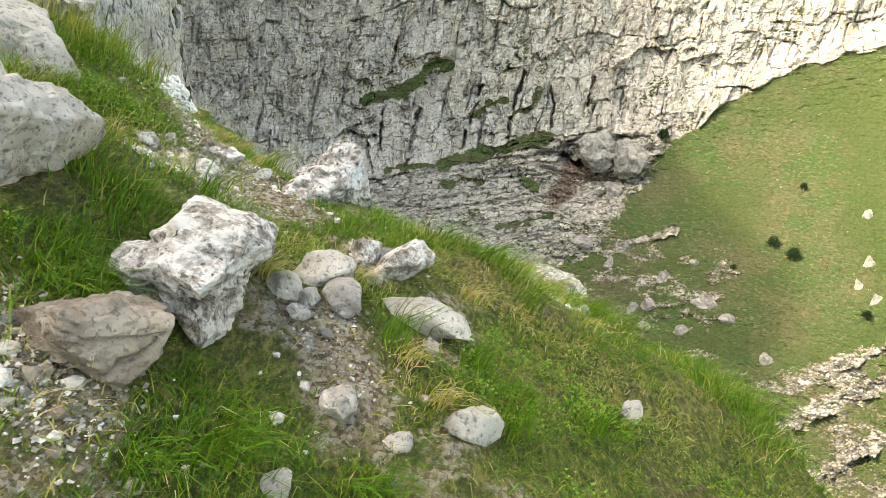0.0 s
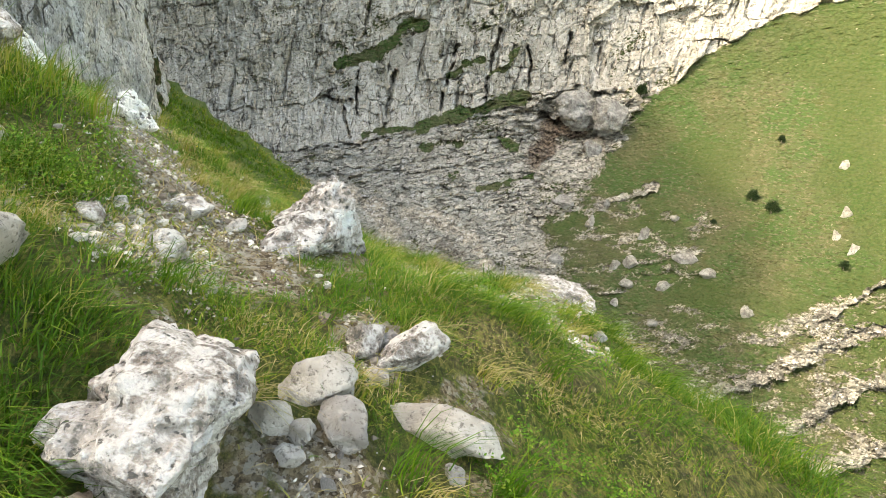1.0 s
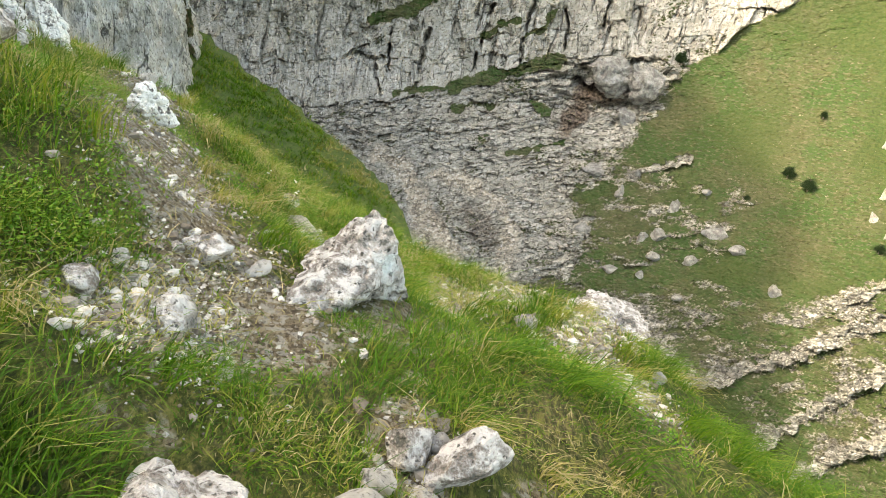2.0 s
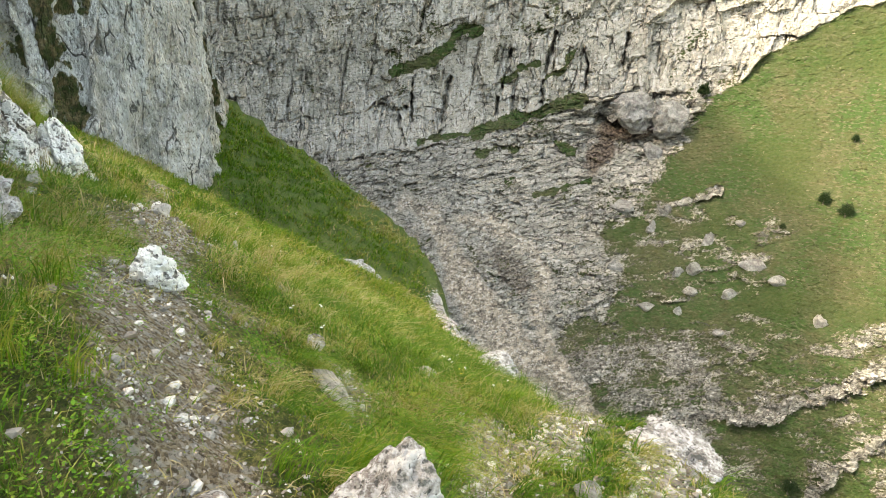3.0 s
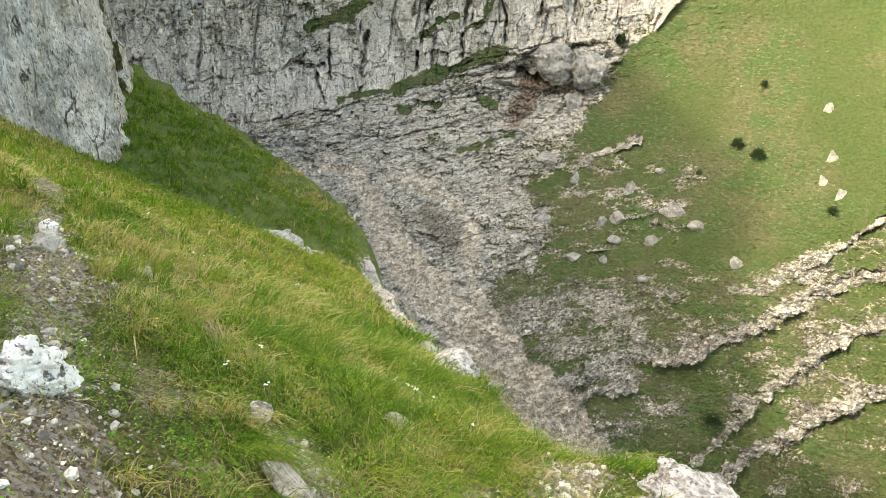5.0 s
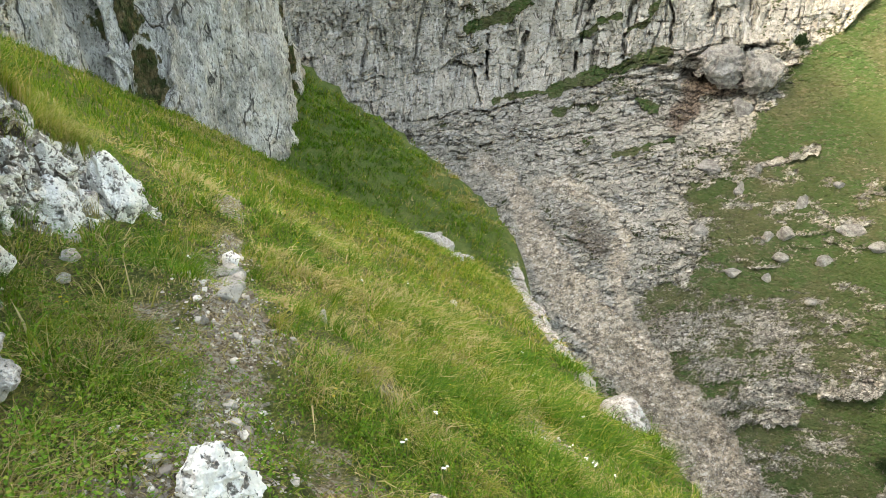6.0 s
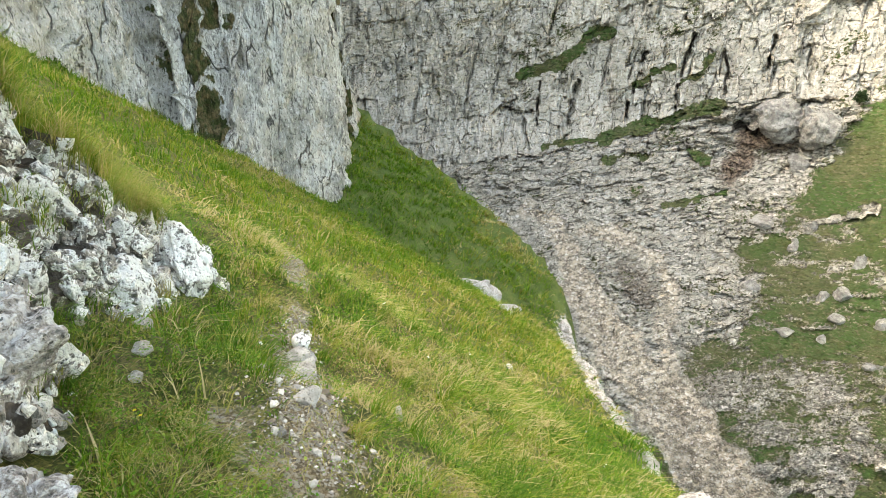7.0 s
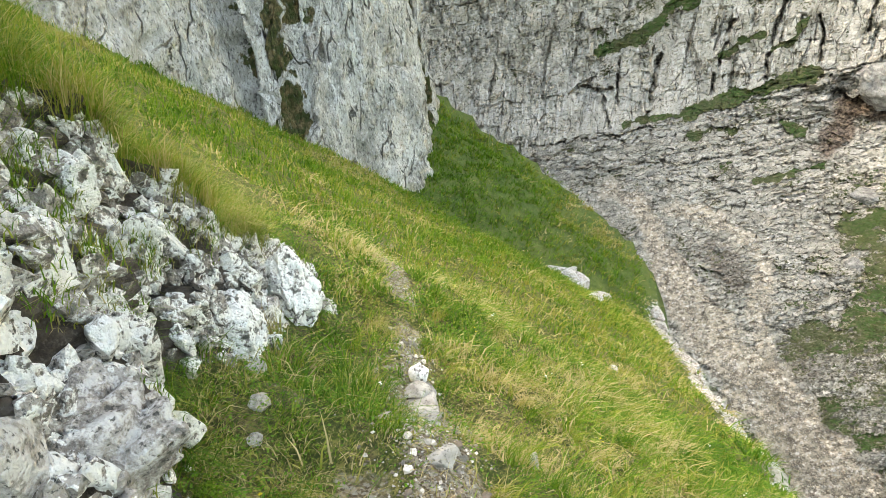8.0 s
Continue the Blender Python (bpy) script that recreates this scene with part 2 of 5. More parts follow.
def far_material():
    n = Nodes("far_rock_and_grass")
    across, up = n.value("across"), n.value("up")

    def spread(sx, sy, lean=0.0):
        """Coordinates along the slope, stretched, and leaning as its beds do."""
        high = n.math("SUBTRACT", up, n.math("MULTIPLY", across, lean)) if lean else up
        return n.node("CombineXYZ", X=n.math("MULTIPLY", across, sx), Y=n.math("MULTIPLY", high, sy)).outputs[0]

    def grain(sx, sy, detail=4.0, rough=0.6, lean=0.0):
        return n.node("TexNoise", Vector=spread(sx, sy, lean), Scale=1.0, Detail=detail, Roughness=rough).outputs[0]

    def joints(sx, sy, lean, wide):
        """Dark lines between jointed blocks, broken off here and there, painted as the cracks' shade."""
        at = n.node("VectorMath")
        wobble = n.node("TexNoise", Vector=spread(1.7, 1.7), Scale=1.0, Detail=4.0, Roughness=0.7).outputs["Color"]
        n.put(at.inputs[0], spread(sx, sy, lean))
        n.put(at.inputs[1], n.mix(0.72, wobble, (0.0, 0.0, 0.0)))
        v = n.node("TexVoronoi", Vector=at.outputs[0], Scale=1.0)
        v.feature = "DISTANCE_TO_EDGE"
        return n.math("MULTIPLY", n.ramp(v.outputs["Distance"], wide, 0.0), n.math("MULTIPLY", n.ramp(grain(0.9 * sx, 0.9 * sy, 3, 0.6), 0.45, 0.58), n.ramp(grain(2.3, 2.3, 2, 0.6), 0.42, 0.56)))

    def stones(wide, high, lean, gap):
        """Loose or jointed stones: each one's random tone, and the painted shade between them."""
        at = spread(1.0 / wide, 1.0 / high, lean)
        wobble = n.node("VectorMath")
        n.put(wobble.inputs[0], at)
        n.put(wobble.inputs[1], n.mix(0.6, n.node("TexNoise", Vector=at, Scale=1.3, Detail=2.0).outputs["Color"], (0.0, 0.0, 0.0)))
        near, edge = n.node("TexVoronoi", Vector=wobble.outputs[0], Scale=1.0), n.node("TexVoronoi", Vector=wobble.outputs[0], Scale=1.0)
        edge.feature = "DISTANCE_TO_EDGE"
        tone = n.node("SeparateColor", Color=near.outputs["Color"]).outputs[0]
        return tone, n.ramp(edge.outputs["Distance"], gap, 0.0)

    speck, flake, patch = grain(4.2, 5.4, 2, 0.6, 0.18), grain(1.5, 2.4, 3, 0.65, 0.18), grain(0.35, 0.5, 4, 0.6)
    streak = grain(3.4, 0.7, 4, 0.6)
    coarse, coarse_gap = stones(0.95, 0.4, 0.2, 0.1)
    slab, slab_gap = stones(0.75, 1.7, -0.15, 0.05)
    small, small_gap = stones(0.24, 0.18, 0.2, 0.16)
    ragged = n.math("ADD", n.value("grass"), n.math("ADD", n.math("MULTIPLY", n.math("SUBTRACT", flake, 0.5), 1.5), n.math("MULTIPLY", n.math("SUBTRACT", speck, 0.5), 1.9)))
    bare = n.ramp(ragged, 0.5, 0.38)
    wall, loose = n.value("wall"), n.value("loose")
    rock = n.mix(n.ramp(patch, 0.36, 0.64), (0.34, 0.32, 0.272), (0.48, 0.452, 0.395))
    rock = n.mix(n.math("MULTIPLY", n.mix(wall, n.ramp(coarse, 0.2, 1.0), n.ramp(slab, 0.2, 1.0)), 0.5), rock, (0.60, 0.57, 0.51))
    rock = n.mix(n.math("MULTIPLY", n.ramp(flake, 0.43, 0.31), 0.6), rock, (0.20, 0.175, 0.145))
    rock = n.mix(n.math("MULTIPLY", n.math("MULTIPLY", n.ramp(streak, 0.54, 0.66), wall), 0.6), rock, (0.68, 0.66, 0.62))
    rock = n.mix(n.math("MULTIPLY", n.ramp(small, 0.72, 0.95), n.math("ADD", 0.25, n.math("MULTIPLY", loose, 0.4))), rock, (0.72, 0.695, 0.64))
    rock = n.mix(n.math("MULTIPLY", n.ramp(small, 0.35, 0.1), n.math("ADD", 0.1, n.math("MULTIPLY", loose, 0.6))), rock, (0.15, 0.15, 0.128))
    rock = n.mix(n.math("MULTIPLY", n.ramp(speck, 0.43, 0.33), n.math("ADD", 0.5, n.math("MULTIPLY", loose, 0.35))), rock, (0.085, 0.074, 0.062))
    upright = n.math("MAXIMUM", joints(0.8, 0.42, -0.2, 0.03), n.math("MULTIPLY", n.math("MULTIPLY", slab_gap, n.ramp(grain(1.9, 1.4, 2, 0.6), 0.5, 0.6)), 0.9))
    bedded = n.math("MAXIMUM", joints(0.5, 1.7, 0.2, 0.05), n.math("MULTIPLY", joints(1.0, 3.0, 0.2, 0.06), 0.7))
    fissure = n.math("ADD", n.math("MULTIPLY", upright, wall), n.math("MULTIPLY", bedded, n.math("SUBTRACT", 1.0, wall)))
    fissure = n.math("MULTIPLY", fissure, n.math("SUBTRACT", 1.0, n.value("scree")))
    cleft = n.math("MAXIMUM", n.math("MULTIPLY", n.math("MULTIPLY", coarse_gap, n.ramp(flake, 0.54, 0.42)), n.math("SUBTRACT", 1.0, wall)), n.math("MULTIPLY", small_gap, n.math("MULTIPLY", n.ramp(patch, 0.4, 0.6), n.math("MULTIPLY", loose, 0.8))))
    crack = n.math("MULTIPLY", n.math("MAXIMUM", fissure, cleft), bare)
    # cracks and gaps darkened in the colour, as relief alone gives little shade
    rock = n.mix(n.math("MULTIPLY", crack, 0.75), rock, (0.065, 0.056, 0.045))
    grass = n.mix(n.ramp(grain(0.22, 0.3, 5, 0.65), 0.4, 0.6), (0.042, 0.08, 0.02), (0.078, 0.088, 0.037))
    grass = n.mix(n.math("MULTIPLY", n.ramp(grain(1.0, 2.0, 3, 0.6, 0.1), 0.5, 0.62), 0.6), grass, (0.07, 0.066, 0.026))
    grass = n.mix(n.math("MULTIPLY", n.ramp(grain(2.6, 6.0, 3, 0.6), 0.52, 0.62), 0.65), grass, (0.138, 0.126, 0.082))
    grass = n.mix(n.math("MULTIPLY", n.ramp(grain(3.6, 6.5, 2, 0.6, 0.1), 0.46, 0.35), 0.7), grass, (0.03, 0.038, 0.012))
    grass = n.mix(n.math("MULTIPLY", n.value("deep_green"), 0.7), grass, n.mix(n.ramp(speck, 0.4, 0.6), (0.03, 0.06, 0.012), (0.058, 0.076, 0.022)))
    pebble, pebble_gap = stones(0.17, 0.13, 0.0, 0.2)
    scree = n.mix(n.ramp(flake, 0.38, 0.62), (0.45, 0.385, 0.305), (0.53, 0.46, 0.37))
    scree = n.mix(n.math("MULTIPLY", n.ramp(pebble, 0.35, 0.0), 0.6), scree, (0.20, 0.17, 0.14))
    scree = n.mix(n.math("MULTIPLY", n.ramp(pebble, 0.7, 1.0), 0.7), scree, (0.74, 0.68, 0.60))
    scree = n.mix(n.math("MULTIPLY", n.ramp(small, 0.86, 0.96), 0.6), scree, (0.70, 0.66, 0.60))
    # likewise the shade between pebbles, put into the scree's colour
    scree = n.mix(n.math("MULTIPLY", n.math("MULTIPLY", pebble_gap, n.ramp(flake, 0.56, 0.44)), 0.7), scree, (0.10, 0.085, 0.07))
    colour = n.mix(n.value("scree"), rock, scree)
    colour = n.mix(n.value("earth"), colour, n.mix(n.ramp(speck, 0.38, 0.62), (0.075, 0.055, 0.042), (0.27, 0.21, 0.165)))
    sod = n.mix(n.ramp(small, 0.2, 0.9), (0.075, 0.066, 0.034), (0.26, 0.23, 0.155))
    colour = n.mix(n.math("MULTIPLY", n.ramp(ragged, 0.26, 0.44), 0.8), colour, sod)
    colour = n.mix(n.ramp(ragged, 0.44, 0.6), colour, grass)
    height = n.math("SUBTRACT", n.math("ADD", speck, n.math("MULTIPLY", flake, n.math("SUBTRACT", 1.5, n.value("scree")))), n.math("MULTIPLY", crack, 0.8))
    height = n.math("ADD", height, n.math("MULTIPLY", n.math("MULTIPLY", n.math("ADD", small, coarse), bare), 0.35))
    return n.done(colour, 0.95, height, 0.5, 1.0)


def near_material():
    n = Nodes("turf_and_soil")
    grass = n.mix(n.ramp(n.noise(1.5, 5), 0.35, 0.65), (0.10, 0.14, 0.02), (0.20, 0.19, 0.05))
    grass = n.mix(n.math("MULTIPLY", n.ramp(n.noise(14, 5, 0.7), 0.45, 0.7), 0.6), grass, (0.07, 0.10, 0.018))
    grass = n.mix(n.math("MULTIPLY", n.ramp(n.noise(3.0, 7, 0.7), 0.48, 0.6), 0.85), grass, (0.21, 0.155, 0.085))
    grass = n.mix(n.math("MULTIPLY", n.ramp(n.noise(0.9, 8, 0.75), 0.46, 0.62), 0.7), grass, (0.075, 0.115, 0.018))
    grass = n.mix(n.math("MULTIPLY", n.ramp(n.noise(45, 8, 0.8), 0.42, 0.56), 0.7), grass, (0.045, 0.058, 0.014))
    blade = n.noise(75, 6, 0.75, (1, 0.35, 0.35))
    grass = n.mix(n.math("MULTIPLY", n.ramp(blade, 0.52, 0.62), 0.7), grass, (0.33, 0.30, 0.09))
    grass = n.mix(n.math("MULTIPLY", n.ramp(blade, 0.47, 0.38), 0.75), grass, (0.03, 0.042, 0.01))
    clod = n.noise(19, 7, 0.8, (1, 0.5, 0.5))
    grass = n.mix(n.math("MULTIPLY", n.ramp(clod, 0.53, 0.63), 0.6), grass, (0.29, 0.26, 0.08))
    grass = n.mix(n.math("MULTIPLY", n.ramp(clod, 0.47, 0.38), 0.65), grass, (0.035, 0.055, 0.011))
    soil = n.mix(n.ramp(n.noise(25, 6, 0.7), 0.35, 0.65), (0.14, 0.10, 0.058), (0.36, 0.285, 0.18))
    litter = n.noise(90, 5, 0.75, (1, 0.5, 1))
    soil = n.mix(n.math("MULTIPLY", n.ramp(litter, 0.53, 0.62), 0.7), soil, (0.42, 0.36, 0.25))
    grit = n.node("SeparateColor", Color=n.node("TexVoronoi", Vector=n.where((1, 1, 1.4)), Scale=75.0).outputs["Color"]).outputs[0]
    grits = n.node("SeparateColor", Color=n.node("TexVoronoi", Vector=n.where((1, 1.3, 1)), Scale=38.0).outputs["Color"]).outputs[0]
    soil = n.mix(n.math("MULTIPLY", n.ramp(grit, 0.55, 1.0), 0.75), soil, (0.50, 0.44, 0.36))
    soil = n.mix(n.math("MULTIPLY", n.ramp(grit, 0.35, 0.0), 0.7), soil, (0.06, 0.045, 0.03))
    soil = n.mix(n.math("MULTIPLY", n.ramp(grits, 0.72, 0.85), 0.7), soil, (0.44, 0.41, 0.36))
    soil = n.mix(n.math("MULTIPLY", n.ramp(litter, 0.46, 0.38), 0.75), soil, (0.05, 0.038, 0.024))
    rock, fine = rock_colours(n, 1.2)
    deep_green = n.mix(n.ramp(n.noise(1.1, 8, 0.8), 0.42, 0.6), (0.045, 0.092, 0.017), (0.10, 0.135, 0.032))
    streak = n.noise(5, 7, 0.85, (1, 1, 0.4))
    deep_green = n.mix(n.math("MULTIPLY", n.ramp(streak, 0.52, 0.62), 0.6), deep_green, (0.17, 0.15, 0.065))
    deep_green = n.mix(n.math("MULTIPLY", n.ramp(streak, 0.46, 0.38), 0.7), deep_green, (0.025, 0.045, 0.01))
    grass = n.mix(n.math("MULTIPLY", n.value("deep_green"), 0.8), grass, deep_green)
    edge = n.math("MULTIPLY", n.math("SUBTRACT", n.noise(7, 7, 0.7), 0.5), 1.9)
    colour = n.mix(n.ramp(n.math("ADD", n.value("dirt"), edge), 0.35, 0.65), grass, soil)
    colour = n.mix(n.ramp(n.math("ADD", n.value("bare"), edge), 0.4, 0.6), colour, rock)
    return n.done(colour, 0.95, n.math("ADD", n.noise(40, 8, 0.8), n.math("MULTIPLY", n.math("ADD", grit, grits), 0.12)), 0.05, 1.0)


def cliff_material():
    n = Nodes("cliff_limestone")
    tone = n.mix(n.ramp(n.noise(0.4, 5), 0.36, 0.64), (0.36, 0.34, 0.30), (0.52, 0.50, 0.455))
    streak = n.noise(2.2, 5, 0.65, (1, 1, 0.14))
    spots, pits = n.noise(5.0, 3, 0.65, (1, 1, 0.5)), n.noise(12, 3, 0.65, (1, 1, 0.45))
    rock = n.mix(n.math("MULTIPLY", n.ramp(streak, 0.52, 0.64), 0.7), tone, (0.64, 0.625, 0.585))
    rock = n.mix(n.math("MULTIPLY", n.ramp(streak, 0.45, 0.35), 0.45), rock, (0.24, 0.225, 0.2))
    rock = n.mix(n.math("MULTIPLY", n.ramp(spots, 0.43, 0.33), 0.65), rock, (0.12, 0.11, 0.1))
    rock = n.mix(n.math("MULTIPLY", n.ramp(pits, 0.44, 0.36), 0.75), rock, (0.11, 0.10, 0.09))
    rock = n.mix(n.math("MULTIPLY", n.ramp(pits, 0.57, 0.66), 0.6), rock, (0.72, 0.70, 0.66))
    rock = n.mix(n.math("MULTIPLY", n.ramp(n.noise(0.9, 4, 0.6), 0.58, 0.68), 0.35), rock, (0.42, 0.33, 0.25))
    at = n.node("VectorMath")
    n.put(at.inputs[0], n.where((0.8, 0.8, 0.22)))
    n.put(at.inputs[1], n.mix(0.6, n.node("TexNoise", Vector=n.where((0.8, 0.8, 0.5)), Scale=1.5, Detail=4.0).outputs["Color"], (0.0, 0.0, 0.0)))
    v = n.node("TexVoronoi", Vector=at.outputs[0], Scale=1.0)
    v.feature = "DISTANCE_TO_EDGE"
    crack = n.math("MULTIPLY", n.ramp(v.outputs["Distance"], 0.03, 0.0), n.ramp(n.noise(0.8, 3), 0.46, 0.58))
    rock = n.mix(n.math("MULTIPLY", crack, 0.85), rock, (0.06, 0.053, 0.045))
    turf = n.mix(n.ramp(n.noise(2.5, 5, 0.7), 0.4, 0.62), (0.05, 0.062, 0.018), (0.16, 0.12, 0.06))
    turf = n.mix(n.math("MULTIPLY", n.ramp(pits, 0.46, 0.36), 0.7), turf, (0.03, 0.03, 0.013))
    rock = n.mix(n.ramp(n.math("ADD", n.value("grass"), n.math("MULTIPLY", n.math("SUBTRACT", spots, 0.5), 1.3)), 0.4, 0.6), rock, turf)
    height = n.math("SUBTRACT", n.math("ADD", n.math("MULTIPLY", spots, 1.2), n.math("ADD", streak, n.math("MULTIPLY", pits, 0.4))), n.math("MULTIPLY", crack, 0.6))
    return n.done(rock, 0.95, height, 0.25, 1.0)


FAR, NEAR, CLIFF = far_material(), near_material(), cliff_material()

# ---- the near hillside: a sheet that grows coarser with distance ----


def hillside():
    fine = np.linspace(-62, 62, 400)
    angle = np.concatenate([np.linspace(-180, -64, 60), fine, np.linspace(64, 180, 60)])
    reach = np.concatenate([[0.02], 0.12 * np.exp(np.arange(320) * np.log(75 / 0.12) / 319)])
    a, r = np.meshgrid(np.radians(angle), reach)
    x, y = r * np.sin(a), r * np.cos(a) - 0.6
    z = rough_ground(x, y)
    dirt = worn(x, y)
    away, side, along = to_line(x, y, RIM)
    bare = np.where(side > 0, step(0.1, 1.5, away), 0) + 0.75 * np.exp(-(away / (0.25 + 0.02 * y)) ** 2) * step(4, 9, y) * (1 - step(30, 34, y))
    ob = mesh_object("hillside", np.stack([x, y, z], -1).reshape(-1, 3), grid_faces(*x.shape, flip=True), NEAR,
                     attributes=[("dirt", dirt), ("bare", bare), ("deep_green", step(14, 28, y + 0.4 * x + 6 * fbm(x / 4, y / 4, 3, 3)))])
    return tagged(ob, "steep alpine hillside of long grass with a trodden stony trail", "ground", kind="structure")


HILLSIDE = hillside()


# lines on the far side of the valley, as bearing and dip in degrees
CLIFF_FOOT = [(-36, -19), (-21.4, -17.6), (-13.3, -16.4), (-9.5, -14.8), (-4.8, -13.6), (-0.2, -12.7), (1.6, -11.9), (4.8, -10.8), (8.3, -9.5), (10.5, -8.9), (15.1, -8.4), (17.0, -8.8), (19.4, -7.4), (20.4, -5.6), (22.3, -4.2), (25, -2.1), (30, -0.1), (45, 4), (80, 8)]
LEDGES = [  # grassy shelves and their half height
    ([(-4.8, -13.5), (-2.4, -13.1), (-0.2, -12.6)], 0.3), ([(-0.2, -12.6), (1.6, -11.9), (4.8, -10.8), (8.3, -9.5)], 0.62),
    ([(-7.2, -7.9), (-5.5, -7.6), (-4.0, -7.2)], 0.5), ([(-4.2, -7.0), (-2.8, -6.2), (-1.9, -5.0), (-0.5, -4.4)], 0.55), ([(1.8, -8.6), (2.9, -7.6), (4.2, -7.0)], 0.25), ([(5.2, -8.2), (6.4, -7.2), (7.0, -6.0)], 0.25),
    ([(11.3, -19.6), (14.1, -19.0), (15.8, -18.4)], 0.55), ([(6.3, -13.2), (7.7, -13.9)], 0.5), ([(5.0, -17.2), (7.4, -16.6), (9.2, -15.8)], 0.28), ([(-0.5, -14.3), (3.0, -13.6)], 0.22),
    ([(14.0, -26.3), (18.0, -25.2), (21.1, -24.1), (24.6, -23.0), (28.5, -21.8)], 0.95), ([(23.0, -33.0), (26.0, -32.4), (29.0, -30.9), (31.5, -29.0)], 0.7)]
SCREE = [(-6.2, -18.2), (-3.4, -19.6), (-1.6, -23.1), (1.2, -26.6), (4.3, -29.8), (8.2, -33.0), (12.7, -36.2), (20.0, -42.0)]
SCREE_ARM = [(-1.0, -19.6), (1.5, -20.0), (4.1, -20.8), (6.2, -22.8), (6.0, -25.4), (6.8, -28.4), (8.4, -31.0)]
MEADOW_EDGE = [(17.0, 12), (17.0, -7.0), (17.3, -9.5), (16.0, -11.8), (14.6, -14.4), (13.4, -17.4), (11.2, -19.6), (13.2, -22.6), (13.0, -26.5), (14.0, -30.0), (17.0, -36.0), (22.0, -46.0)]
# the stony slope under the meadow
STONY = [(10, -26.9), (14.0, -27.2), (20.0, -26.2), (25.0, -25.2), (29.0, -24.0), (33.0, -21.8), (37.0, -18.5), (45, -14)]
PALE = [([(42, -20.0), (38.5, -21.8), (36.2, -23.2), (34.0, -24.8), (32.4, -26.2), (30.3, -28.2), (27.3, -30.3), (25.5, -31.5)], 0.75), ([(25.5, -31.3), (22.5, -32.1), (19.2, -33.2), (15.8, -34.9)], 0.8),
        ([(22.4, -34.3), (19.0, -35.1), (16.1, -36.8)], 0.6), ([(41, -24.0), (37.1, -26.8), (35.2, -29.2), (33.4, -32.0), (30.9, -35.8), (29.2, -38.3)], 0.6),
        ([(43, -28.0), (38.5, -31.4), (36.4, -33.7), (33.7, -36.2), (31.3, -38.9)], 0.75), ([(40, -15.5), (36.5, -19.2), (35.5, -20.6), (33.5, -22.9)], 0.22),
        ([(15.4, -17.4), (17.4, -16.4), (19.4, -15.3)], 0.42), ([(12.4, -13.9), (13.4, -12.9), (14.6, -12.5)], 0.6)]
CRACKS = [([(-2.6, -8.4), (-2.9, -9.8), (-3.0, -11.2), (-3.3, -13.0)], 0.2), ([(2.2, -6.0), (1.9, -7.6), (1.5, -9.4), (1.3, -11.2)], 0.14), ([(5.6, -4.6), (5.2, -6.2), (4.9, -8.0), (4.8, -9.9)], 0.16),
          ([(7.7, -5.6), (8.2, -7.0), (8.2, -8.8)], 0.12), ([(-6.6, -11.4), (-6.5, -12.5), (-6.0, -13.8)], 0.15), ([(-5.5, -8.6), (-5.6, -9.8), (-5.5, -12.0)], 0.12), ([(11.0, -4.5), (10.8, -7.2)], 0.16),
          ([(-8.2, -10.7), (-7.4, -11.1), (-6.2, -10.9)], 0.32), ([(-15.8, -15.2), (-10.4, -15.1), (-6.7, -14.5), (-3.0, -13.6)], 0.1), ([(-10.7, -17.2), (-6.0, -17.0), (-0.3, -16.2), (5.4, -14.9)], 0.1),
          ([(8.3, -17.6), (8.2, -18.8), (7.9, -19.8)], 0.25), ([(2.0, -18.6), (6.0, -17.6), (10.6, -16.9)], 0.09)]
CAVE = [(9.6, -11.1), (10.6, -11.2), (12.0, -10.9), (13.4, -10.7)]


